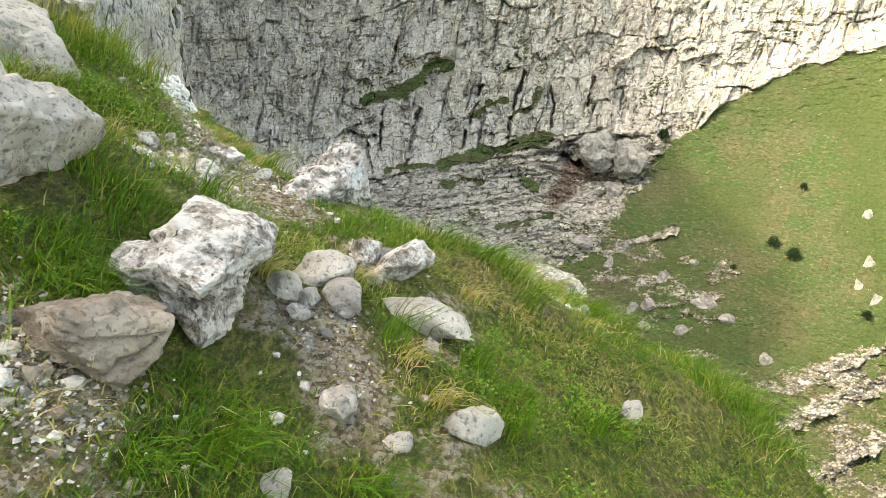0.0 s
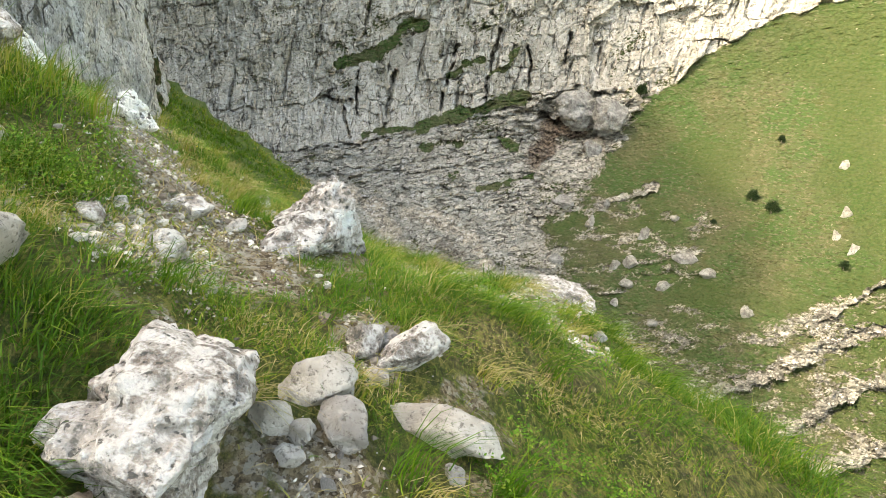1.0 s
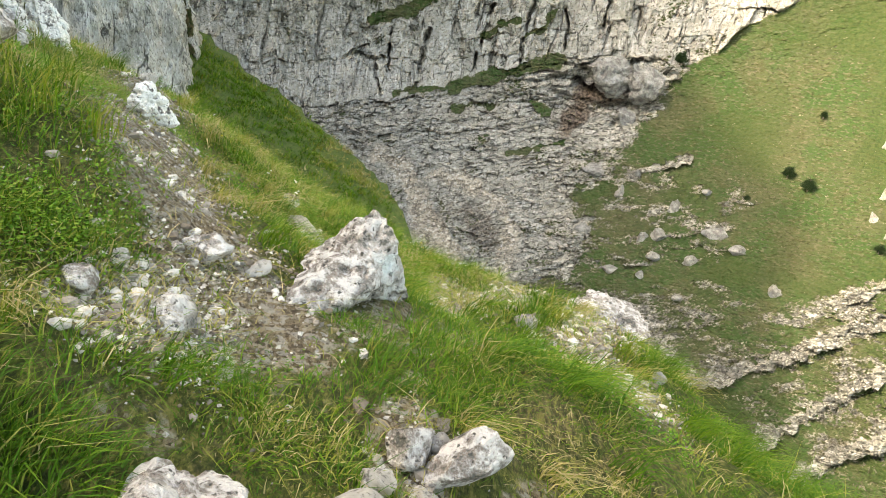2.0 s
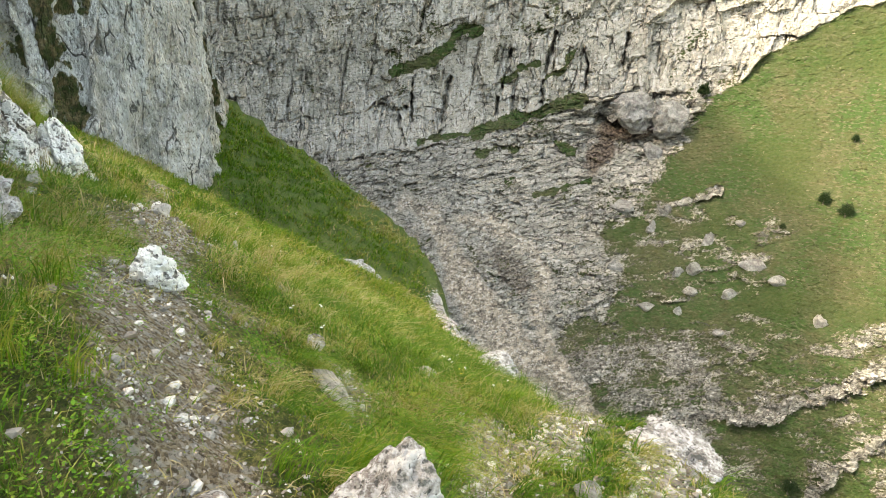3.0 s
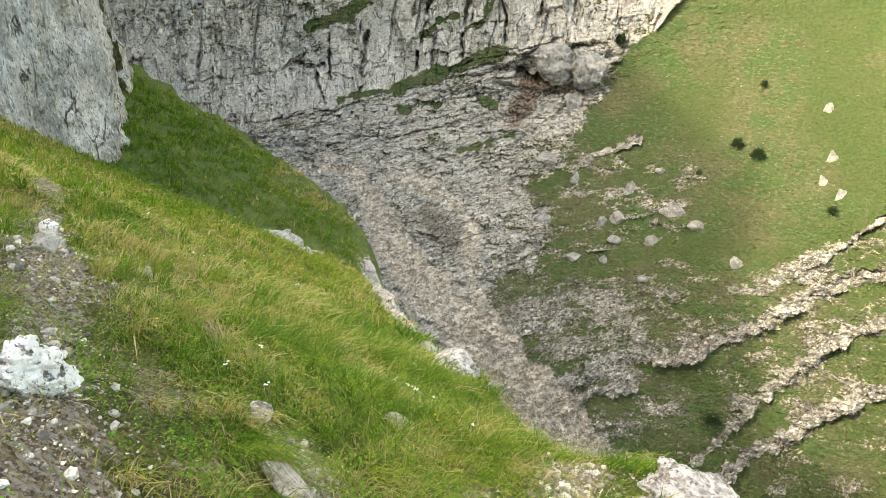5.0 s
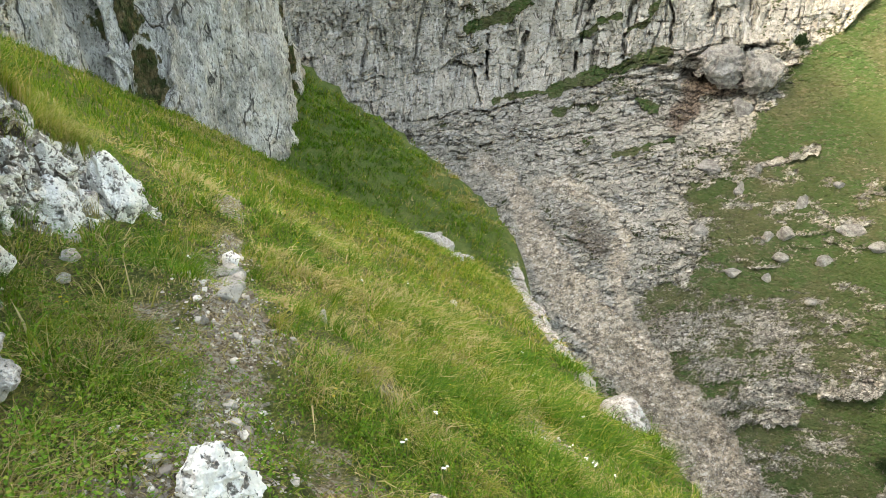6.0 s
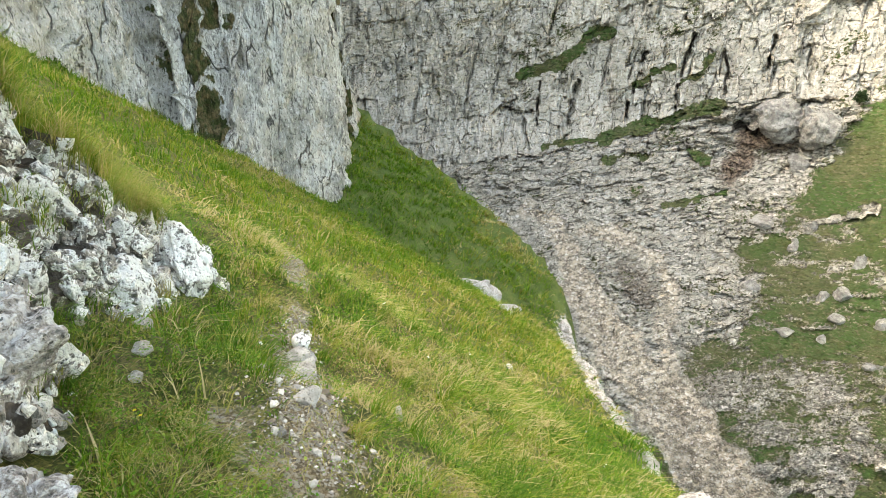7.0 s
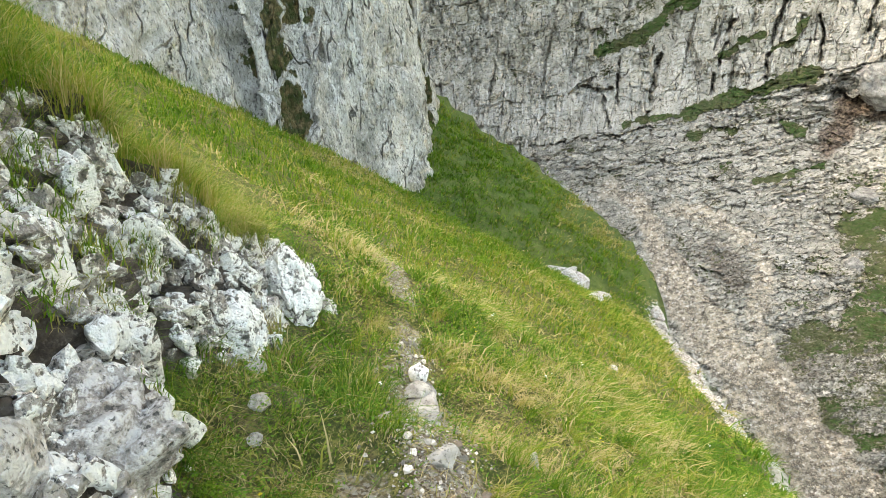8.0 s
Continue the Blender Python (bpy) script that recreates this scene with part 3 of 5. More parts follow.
def far_side():
    bearing = np.concatenate([np.linspace(-60, -26, 60), np.linspace(-25.9, 43, 800), np.linspace(43.4, 80, 70)])
    dip = np.concatenate([np.linspace(-65, -43.2, 25), np.linspace(-43, 2.2, 520), np.linspace(2.8, 40, 40)])
    r = smooth_table(bearing, dip).T
    A, E = np.meshgrid(bearing, dip)
    a, e = np.radians(A), np.radians(E)
    A2 = A + 0.5 * fbm(A / 1.7, E / 1.7, 4, 21) + 0.12 * fbm(A / 0.35, E / 0.35, 2, 31)
    E2 = E + 0.5 * fbm(A / 1.9, E / 1.9, 4, 41) + 0.12 * fbm(A / 0.35, E / 0.35, 2, 51)
    rise = E - np.interp(A, *np.array(CLIFF_FOOT).T)
    cliff = step(-0.15, 0.25, rise + 0.4 * fbm(A / 0.8, E / 0.8, 3, 61))
    fade = step(-0.25, 0.25, fbm(A / 1.4, E / 1.4, 3, 71))
    lone = step(-0.1, 0.3, fbm(A / 1.6, E / 2.5, 3, 73))
    # upright faces of the upper cliff between cracks, broken into lower courses on its left
    left = step(-3, -7, A)
    along = A - 0.14 * E + 0.5 * fbm(A / 2.6, E / 4, 3, 23) + 0.12 * fbm(A / 0.6, E / 0.9, 3, 25)
    course = E - 0.2 * A + 1.5 * fbm(A / 5, E / 4, 3, 26) + 0.6 * fbm(A / 2.4, E / 2.0, 3, 27) + 0.08 * fbm(A / 0.4, E / 0.4, 2, 29)
    push = facets(along / 2.1, course / 4.0, 11, 0.5)[0]
    joint, place = blocks(along, course, 2.1, 4.3, 11)[1:]
    push2, joint2, place2 = blocks(along + 0.3 * place, course + 1.7, 0.95, 1.7, 13)
    push3, joint3, place3 = blocks(along, course, 0.42, 0.5, 17)
    bit = facets(along / 0.3, course / 0.34, 19, 1.2)[0]
    wall = (1 - 0.6 * left) * (2.6 * push + 0.5 * (0.5 - place) * lone) + 2.3 * push2 * (0.35 + 0.65 * lone) + (0.45 + 0.5 * left) * (0.5 - place2) * fade * lone + (0.7 + 0.5 * left) * push3 * (0.3 + 0.7 * fade) + 0.15 * bit * (0.4 + 0.6 * fade)
    wall = wall - 1.4 * (1 - step(0.0, 0.13, joint)) * lone - 0.8 * (1 - step(0.0, 0.1, joint2)) * step(0.0, 0.25, fbm(A / 1.1, E / 1.3, 3, 75)) - 0.45 * (1 - step(0.0, 0.08, joint3)) * fade * (0.4 + 0.6 * left)
    wall = wall + 0.5 * fbm(A / 0.9, E / 1.4, 3, 83) + 0.12 * fbm(A / 0.2, E / 0.3, 3, 85)
    # tilted beds below it, longer than high, each undercut
    q = E2 - 0.21 * A2 + 0.3 * fbm(A / 2.5, E / 1.2, 3, 95)
    b1, j1, f1 = blocks(A2, q, 3.4, 1.3, 41)
    b2, j2, f2 = blocks(A2 + 0.5 * f1, q + 0.4, 1.15, 0.52, 43)
    b3, j3, f3 = blocks(A2, q, 0.42, 0.23, 45)
    crumb = facets(A / 0.24, q / 0.18, 47, 1.2)[0]
    beds = 3.0 * b1 + 2.0 * (f1 - 0.5) + (2.1 * b2 + 1.2 * (f2 - 0.5)) * (0.4 + 0.6 * fade) + 0.8 * b3 + 0.15 * crumb
    beds = beds - 1.2 * (1 - step(0.0, 0.1, j1)) * lone - 0.7 * (1 - step(0.0, 0.07, j2)) * fade
    beds = beds + 0.7 * fbm(A / 0.9, E / 0.7, 3, 101) + 0.2 * fbm(A / 0.25, E / 0.2, 4, 103)
    # the widest cracks and bedding gaps
    gap = np.zeros_like(A)
    for line, half in CRACKS:
        d = near_line(A + 0.22 * fbm(A / 0.5, E / 0.5, 3, 107), E + 0.22 * fbm(A / 0.5, E / 0.5, 3, 109), line)
        gap = np.maximum(gap, (1 - step(half * 0.3, half * 1.1, d)) * step(-0.45, -0.1, fbm(A / 0.8, E / 0.8, 2, 113)))
    wall, beds = wall - 3.4 * gap, beds - 2.6 * gap
    # scree tongue, meadow, stony slope, pale bands
    ragged = fbm(A / 1.8, E / 1.6, 5, 111)
    width = np.interp(E, [-44, -34, -30, -27, -23, -19, -18], [3.4, 2.4, 2.1, 1.6, 1.2, 0.7, 0.3])
    main_run = 1 - step(-0.35, 0.35, near_line(A, E, SCREE) + 0.9 * ragged - width)
    arm_run = 0.8 * (1 - step(-0.3, 0.3, near_line(A, E, SCREE_ARM) + 1.0 * ragged - 0.65))
    scree = np.maximum(main_run, arm_run)
    side = to_line(A, E, MEADOW_EDGE)
    meadow = step(-0.8, 1.0, -side[0] * side[1] + 1.6 * fbm(A / 1.6, E / 1.0, 4, 121)) * (1 - cliff)
    under = np.interp(A, *np.array(STONY).T) - E
    stony = step(-0.5, 0.7, under + 0.9 * fbm(A / 1.5, E / 1.0, 4, 123)) * step(7, 10, A - 0.45 * np.minimum(0, E + 28))
    pale = np.zeros_like(A)
    for line, half in PALE:
        d = near_line(A + 0.35 * (A2 - A), E + 0.35 * (E2 - E), line) + 0.5 * half * fbm(A / 1.8, E / 1.5, 3, 131) + 0.8 * half * fbm(A / 0.5, E / 0.3, 4, 133)
        pale = np.maximum(pale, 1 - step(half * 0.4, half * 0.85, d))
    shelf = np.zeros_like(A)
    for line, half in LEDGES:
        d = near_line(A, E2, line) + 0.5 * fbm(A / 0.7, E / 0.7, 4, 141)
        shelf = np.maximum(shelf, 1 - step(half * 0.5, half * 1.1, d))
    patchy, streaky = fbm(A / 2.4, (E - 0.25 * A) / 1.3, 4, 151), fbm(A / 1.3, (E - 0.22 * A) / 0.45, 4, 153)
    turf = -0.12 + 0.75 * patchy + 0.45 * streaky                                     # the beds
    turf = turf + 0.3 * step(8, 12, A) * step(-13, -16, E)
    turf = turf * (1 - cliff) + cliff * (-0.15 - 0.2 * step(-6, -10, A) + 0.7 * patchy + 0.55 * fbm(A / 0.5, E / 1.2, 4, 155) + 0.12 * step(-1, -5, A) * step(-10, -7, E))
    low_turf = 0.36 + 0.8 * patchy + 0.5 * streaky + 0.3 * step(20, 26, A) + 0.15 * step(-31, -34, E)
    scar = step(11, 15, A) * step(27, 23, A) * step(-15.5, -17.5, E)
    turf = turf + meadow * (1.0 - 0.32 * scar + (0.3 + 0.8 * scar) * streaky - turf)
    turf = turf + stony * (low_turf - turf)
    turf = np.maximum(turf, 1.2 * shelf - 0.1) - 1.1 * pale
    turf = turf - 1.2 * scree * (1 - shelf)
    sod = step(0.35, 0.7, turf)
    soft = 0.9 * fbm(A / 0.4, E / 0.28, 6, 171) + 1.0 * fbm(A / 3, E / 3, 3, 181)
    tread = facets(A / 0.9, (E2 - 0.12 * A) / 0.22, 157, 1.0)[0]
    boulders = cells(A / 0.5, E / 0.4, 19)[2]
    flow = fbm((A + 0.75 * E) / 0.7, E / 3.5, 4, 193)
    rubble = soft * 0.12 + 0.45 * cells(A / 0.22, E / 0.17, 9)[2] ** 3 + 0.9 * step(0.88, 0.92, boulders) + 0.2 * fbm(A / 0.3, E / 0.25, 4, 191) + 0.6 * flow
    stone = cliff * wall + (1 - cliff) * beds * (1 - 0.5 * np.maximum(stony, meadow) * (1 - pale))
    stone = stone + (0.5 * rubble - 0.35 * stone) * stony * (1 - pale)
    knoll = np.exp(-(((A - 3.6) / 2.6) ** 2 + ((E + 23.3 + 0.5 * (A - 3.6)) / 1.7) ** 2))
    out = stone + (0.5 * soft + 0.22 * tread - 0.2 - stone) * sod * (0.55 + 0.45 * meadow)
    out = out + (rubble - 0.5 - out) * scree * (1 - shelf) + 1.6 * knoll
    below = np.zeros_like(A)
    for line, half in PALE:
        below = np.maximum(below, 1 - step(half * 0.4, half * 1.2, near_line(A2, E2 + half * 1.5, line)))
    out = out + 0.7 * pale - 0.8 * below * (1 - pale)
    hollow = near_line(A, E2, CAVE)
    out = out - 8.0 * (1 - step(0.2, 0.55, hollow))
    loose = np.clip(0.1 + 0.25 * (1 - cliff) + stony + 0.5 * meadow + 0.6 * knoll, 0, 1)
    # darker green patches over the meadow, most of them at its right end
    deep_green = meadow * step(-0.3, 0.3, fbm(A / 4, E / 2.5, 3, 217) + 0.5 * step(27, 33, A + 0.5 * (E + 10)) - 0.15)
    out = out * np.clip(r / 135, 0.55, 1.1)
    x, y, z = (r - out) * np.sin(a), (r - out) * np.cos(a), 1.57 + np.tan(e) * r
    # bare brown earth under the overhang and on the knoll
    earth = 1 - step(0.4, 1.1, near_line(A, E, [(12.8, -11.6), (10.2, -11.9), (10.3, -13.2), (9.4, -14.4)]) + 0.6 * fbm(A / 0.6, E / 0.6, 3, 211))
    earth = np.maximum(earth, 0.5 * step(0.35, 0.7, knoll + 0.5 * fbm(A / 0.7, E / 0.7, 4, 213)) * (1 - scree))
    earth = np.maximum(earth, 0.4 * np.exp(-(((A - 10.5) / 1.8) ** 2 + ((E + 29.6) / 1.3) ** 2)))
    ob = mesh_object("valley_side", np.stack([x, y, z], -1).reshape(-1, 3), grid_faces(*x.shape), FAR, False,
                     attributes=[("grass", turf * (1 - earth)), ("scree", scree), ("earth", earth), ("wall", cliff), ("deep_green", deep_green), ("loose", loose), ("across", A), ("up", np.degrees(np.arctan2(z - 1.57, r - out)))])
    return tagged(ob, "far valley side of grey limestone cliffs, ledges, scree and grass", "mountainside", kind="structure")


far_side()

# ---- an unseen mountain added above the trail: its crest keeps the near slope in shade ----
# crest heights worked back from where sunlight ends on the far side
CREST = [(-90, 62), (-10, 52), (5, 44), (22, 33), (36, 29), (44.2, 25.2), (47.1, 33.4), (54.7, 37.6), (63, 43.2), (65, 50.4), (73.5, 55.9), (84.2, 56.4), (99.2, 57.4), (116, 59.4), (120.2, 73.8), (150, 95)]
RIDGE_FOOT = [(-90, -24), (12, -24), (22, -32), (45, -43), (95, -47), (125, -60), (150, -70)]


def shade_ridge():
    y, v = np.meshgrid(np.concatenate([np.linspace(-90, 84, 170), np.linspace(84.5, 150, 170)]), np.concatenate([np.linspace(0, 0.5, 110), np.linspace(0.51, 1, 40)]))
    foot = np.interp(y, *np.array(RIDGE_FOOT).T)
    top = np.interp(y, *np.array(CREST).T)
    z = -45 + (top + 45) * v + np.where(v > 0.99, 1.5 * fbm(y / 5, 0 * y, 3, 6), 0)
    relief = 5 * facets(y / 9 + z / 30, z / 14, 31)[0] + 2.5 * facets(y / 3.2 + z / 20, z / 5, 33)[0] + 1.2 * facets(y / 1.3, z / 1.6, 35)[0] + 1.5 * fbm(y / 4, z / 6, 4, 5)
    x = foot + (-45 - foot) * v + relief * (1 - v)
    ob = mesh_object("shade_wall", np.stack([x, y, z], -1).reshape(-1, 3), grid_faces(*x.shape), CLIFF, False)
    return tagged(ob, "unseen grey limestone wall added above the trail to cast its shade", "mountain", kind="structure")


# bearing and range of the cliff's foot
CLIFF_LINE = [(-66, 19), (-50, 22), (-42, 25.5), (-37.5, 27.5), (-34.6, 28.7), (-34.35, 29.9), (-34.0, 29.8), (-33.6, 28.9), (-31.9, 29.0), (-31.3, 29.9),
              (-30.3, 30.3), (-29.5, 29.9), (-27, 30.4), (-25, 30.8), (-23, 32.2), (-21.2, 34.2), (-20.9, 36.5), (-21.4, 39), (-20.3, 39.5), (-20.0, 42), (-24, 52), (-30, 66)]


def near_cliff():
    line = [(r * math.sin(radians(b)), r * math.cos(radians(b))) for b, r in CLIFF_LINE]
    length = np.concatenate([[0], np.cumsum([math.dist(p, q) for p, q in zip(line, line[1:])])])
    u = np.concatenate([np.linspace(0, length[3], 60), np.linspace(length[3], length[19], 360)[1:], np.linspace(length[19], length[-1], 40)[1:]])
    v = np.concatenate([np.linspace(-6, 9, 180), np.linspace(9.3, 17, 20)])
    U, V = np.meshgrid(u, v)
    px, py = (np.interp(u, length, c) for c in np.array(line).T)
    k = np.ones(5) / 5
    px[2:-2], py[2:-2] = np.convolve(px, k, "valid"), np.convolve(py, k, "valid")
    tx, ty = np.gradient(px), np.gradient(py)
    n = np.hypot(tx, ty)
    nx, ny = ty / n, -tx / n
    flute = 0.9 * fbm(U / 2.2, V / 9, 3, 3) + 0.45 * fbm(U / 0.5 + V / 12, V / 3.5, 4, 4) + 0.3 * fbm(U / 0.3, V / 0.6, 5, 5)
    push, joint, _ = blocks(U + 0.1 * V + 0.4 * fbm(U, V / 3, 3, 8), V + 0.8 * fbm(U / 2, V / 2, 3, 9), 1.7, 4.2, 6)
    lone = step(0.05, 0.4, fbm(U / 1.5, V / 1.5, 3, 10))
    out = flute + 0.3 * push * lone - 0.3 * (1 - step(0.0, 0.12, joint)) * lone - 0.14 * V
    x, y = px + nx * out, py + ny * out
    z = -7.3 + V + 0 * U
    crack = np.zeros_like(U)
    for b in (-33.8, -30.7, -20.7):
        at = np.interp(b, np.array(CLIFF_LINE)[:20, 0], length[:20])
        crack = np.maximum(crack, np.exp(-((U - at + 0.5 * fbm(V / 2, U * 0, 2, 7)) / 0.75) ** 2))
    grass = step(0.5, 0.95, crack + 0.7 * fbm(U / 0.7, V / 0.9, 4, 11)) * 0.75
    ob = mesh_object("cliff", np.stack([x, y, z], -1).reshape(-1, 3), grid_faces(*x.shape), CLIFF, attributes=[("grass", grass)])
    return tagged(ob, "tall grey limestone cliff with grassy cracks above the hillside", "cliff", kind="structure")


shade_ridge()
near_cliff()


# ---- materials of the small things ----


def lichen_material(name, low, high, spread=0.0, crust=(0.92, 0.895, 0.84)):
    """Grey limestone under white crusts of lichen, with dark pits."""
    n = Nodes(name)
    geometry = n.tree.nodes.new("ShaderNodeNewGeometry")
    at = geometry.outputs["Position"]
    each = n.math("MULTIPLY", n.math("SUBTRACT", geometry.outputs["Random Per Island"], 0.5), spread)

    def noise_at(scale, detail, rough):
        return n.node("TexNoise", Vector=at, Scale=scale, Detail=detail, Roughness=rough).outputs[0]

    big, mid, fine, grain = noise_at(4, 4, 0.6), noise_at(17, 4, 0.65), noise_at(50, 3, 0.6), noise_at(160, 4, 0.7)
    tone = n.mix(n.ramp(big, 0.36, 0.64), (0.20, 0.165, 0.138), (0.40, 0.36, 0.322))
    tone = n.mix(n.math("MULTIPLY", n.ramp(grain, 0.45, 0.6), 0.35), tone, (0.5, 0.47, 0.44))
    tone = n.mix(n.math("MULTIPLY", n.ramp(n.math("ADD", n.math("ADD", mid, each), n.math("MULTIPLY", n.math("SUBTRACT", fine, 0.5), 0.5)), low, high), 0.95), tone, crust)
    tone = n.mix(n.math("MULTIPLY", n.ramp(mid, 0.42, 0.33), 0.85), tone, (0.10, 0.10, 0.085))
    tone = n.mix(n.math("MULTIPLY", n.ramp(fine, 0.41, 0.33), 0.85), tone, (0.06, 0.06, 0.053))
    tone = n.mix(n.math("MULTIPLY", n.ramp(n.math("ADD", big, n.math("MULTIPLY", mid, 0.5)), 0.9, 1.0), 0.5), tone, (0.60, 0.68, 0.66))
    return n.done(tone, 0.9, n.math("ADD", n.math("ADD", mid, n.math("MULTIPLY", fine, 0.7)), n.math("MULTIPLY", grain, 0.2)), 0.04, 1.0)


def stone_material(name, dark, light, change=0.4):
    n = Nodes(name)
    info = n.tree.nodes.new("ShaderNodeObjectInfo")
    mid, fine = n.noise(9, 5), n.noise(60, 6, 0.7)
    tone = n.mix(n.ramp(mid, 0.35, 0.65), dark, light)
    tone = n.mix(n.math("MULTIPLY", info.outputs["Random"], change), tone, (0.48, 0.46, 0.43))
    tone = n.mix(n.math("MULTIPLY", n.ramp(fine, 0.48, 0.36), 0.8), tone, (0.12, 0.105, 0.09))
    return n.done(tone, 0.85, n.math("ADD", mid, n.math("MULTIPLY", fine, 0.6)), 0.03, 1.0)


def gravel_material():
    n = Nodes("gravel")
    island = n.tree.nodes.new("ShaderNodeNewGeometry").outputs["Random Per Island"]
    tone = n.mix(n.math("POWER", island, 1.8), (0.15, 0.118, 0.088), (0.66, 0.615, 0.54))
    return n.done(n.mix(n.math("MULTIPLY", n.ramp(n.noise(80, 5), 0.5, 0.35), 0.5), tone, (0.16, 0.14, 0.12)), 0.9, n.noise(90, 5), 0.01, 0.6)


def blade_material(name, colours):
    """Thin leaves: tone runs from fresh green to straw."""
    n = Nodes(name)
    tone = n.value("tone")
    first, second, third, fourth = colours
    colour = n.mix(n.ramp(tone, 0.0, 0.35), first, second)
    colour = n.mix(n.ramp(tone, 0.35, 0.7), colour, third)
    colour = n.mix(n.ramp(tone, 0.7, 1.0), colour, fourth)
    n.done(colour, 0.6)
    through_leaf = n.node("BsdfTranslucent", Color=colour)
    both = n.tree.nodes.new("ShaderNodeMixShader")
    both.inputs[0].default_value = 0.35
    n.put(both.inputs[1], n.shader.outputs[0]), n.put(both.inputs[2], through_leaf.outputs[0])
    n.put(n.tree.nodes["Material Output"].inputs[0], both.outputs[0])
    return n.material


LICHEN = lichen_material("lichened_limestone", 0.43, 0.60, crust=(0.62, 0.59, 0.555))
CRUST = lichen_material("crusted_limestone", 0.46, 0.54, 0.2, (0.84, 0.82, 0.78))
WHITE_ROCK = lichen_material("white_limestone", 0.36, 0.46)
PALE_STONE = stone_material("pale_stone", (0.32, 0.285, 0.24), (0.55, 0.51, 0.45))
GREY_STONE = stone_material("grey_stone", (0.20, 0.185, 0.17), (0.37, 0.35, 0.325))
BROWN_STONE = stone_material("brown_stone", (0.21, 0.165, 0.125), (0.38, 0.32, 0.26))
# earth kept near black: the shade between the outcrop's stones is in its colour
GAP_SHADE_EARTH = stone_material("gap_shade_earth", (0.035, 0.027, 0.02), (0.12, 0.095, 0.075), 0.0)
GRAVEL = gravel_material()
BLADES = blade_material("grass_blades", [(0.06, 0.148, 0.008), (0.14, 0.25, 0.014), (0.30, 0.29, 0.055), (0.48, 0.385, 0.195)])
LEAVES = blade_material("leaves", [(0.058, 0.155, 0.01), (0.115, 0.25, 0.017), (0.19, 0.29, 0.03), (0.34, 0.32, 0.08)])
NEEDLES = blade_material("pine_needles", [(0.018, 0.042, 0.014), (0.026, 0.055, 0.018), (0.035, 0.065, 0.02), (0.05, 0.07, 0.025)])
BARK = stone_material("bark", (0.10, 0.075, 0.055), (0.17, 0.135, 0.10))

# ---- rocks ----


def noise3(p, seed):
    """Smooth noise at points p (n x 3), about -0.5 to 0.5."""
    i = np.floor(p)
    f = p - i
    f = f * f * (3 - 2 * f)
    total = np.zeros(len(p))
    for a in (0, 1):
        for b in (0, 1):
            for c in (0, 1):
                w = np.where(a, f[:, 0], 1 - f[:, 0]) * np.where(b, f[:, 1], 1 - f[:, 1]) * np.where(c, f[:, 2], 1 - f[:, 2])
                total += w * hash2(i[:, 0] + a + 17.0 * (i[:, 2] + c), i[:, 1] + b + 5.0 * (i[:, 2] + c), seed)
    return total - 0.5


def rock_shape(seed, sub=4, cuts=9, lump=0.3, rough=0.1, taper=0.0, pits=0.0, deep=0.5, split=0.0):
    """Vertices and triangles of a rock that fills a unit cube round the origin."""
    bm = bmesh.new()
    bmesh.ops.create_icosphere(bm, subdivisions=sub, radius=1.0)
    v = np.array([p.co for p in bm.verts])
    faces = np.array([[p.index for p in f.verts] for f in bm.faces])
    bm.free()
    rng = np.random.RandomState(seed)
    way = v.copy()
    for _ in range(cuts):
        n = rng.normal(size=3)
        n /= np.linalg.norm(n)
        over = np.maximum(v @ n - rng.uniform(deep, deep + 0.35), 0)
        v -= n * over[:, None] * 0.92
    bulge = lump * noise3(v * 1.3 + seed, seed) + rough * (noise3(v * 4 + seed, seed + 1) + 0.6 * noise3(v * 9, seed + 2) + 0.35 * noise3(v * 19, seed + 3))
    if pits:
        bulge = bulge - pits * np.maximum(noise3(v * 5.5, seed + 4) - 0.12, 0) * 3 - pits * np.maximum(0.05 - np.abs(noise3(v * 2.6, seed + 6)), 0) * 6
    for k in range(5 if split else 0):
        n = rng.normal(size=3)
        n /= np.linalg.norm(n)
        d = np.abs(v @ n - rng.uniform(-0.5, 0.5) + 0.12 * noise3(v * 3, seed + 20 + k))
        bulge = bulge - split * np.exp(-(d / 0.035) ** 2) * np.clip(0.6 + 2 * noise3(v * 1.7, seed + 30 + k), 0, 1)
    v = v + way * bulge[:, None]
    low, high = v.min(0), v.max(0)
    v = (v - (low + high) / 2) / (high - low)
    v[:, :2] *= (1 - taper * np.clip(v[:, 2:] + 0.5, 0, 1))
    return v, faces


def rock(name, label, at, size, seed, material, turn=(0, 0, 0), group="", category="rock", parent=None, **shape):
    """A rock whose base lies at at."""
    v, faces = rock_shape(seed, **shape)
    ob = mesh_object(name, v * np.array(size), faces, material, shape.get("sub", 4) < 5)
    ob.matrix_world = pose(at[0], at[1], at[2] + size[2] * 0.36, *turn)
    return tagged(ob, label, category, group)


FOOTPRINTS = []      # where no grass grows: x, y, reach


def on_ground(x, y):
    return float(rough_ground(np.array([x], float), np.array([y], float))[0])


def near_rock(name, label, x, y, size, seed, material, turn=(0, 0, 0), sink=0.0, group="", **shape):
    FOOTPRINTS.append((x, y, 0.4 * max(size[0], size[1]) if max(size[:2]) < 2 * min(size[:2]) else 0.8 * min(size[:2])))
    return rock(name, label, (x, y, on_ground(x, y) - sink), size, seed, material, turn, group, **shape)


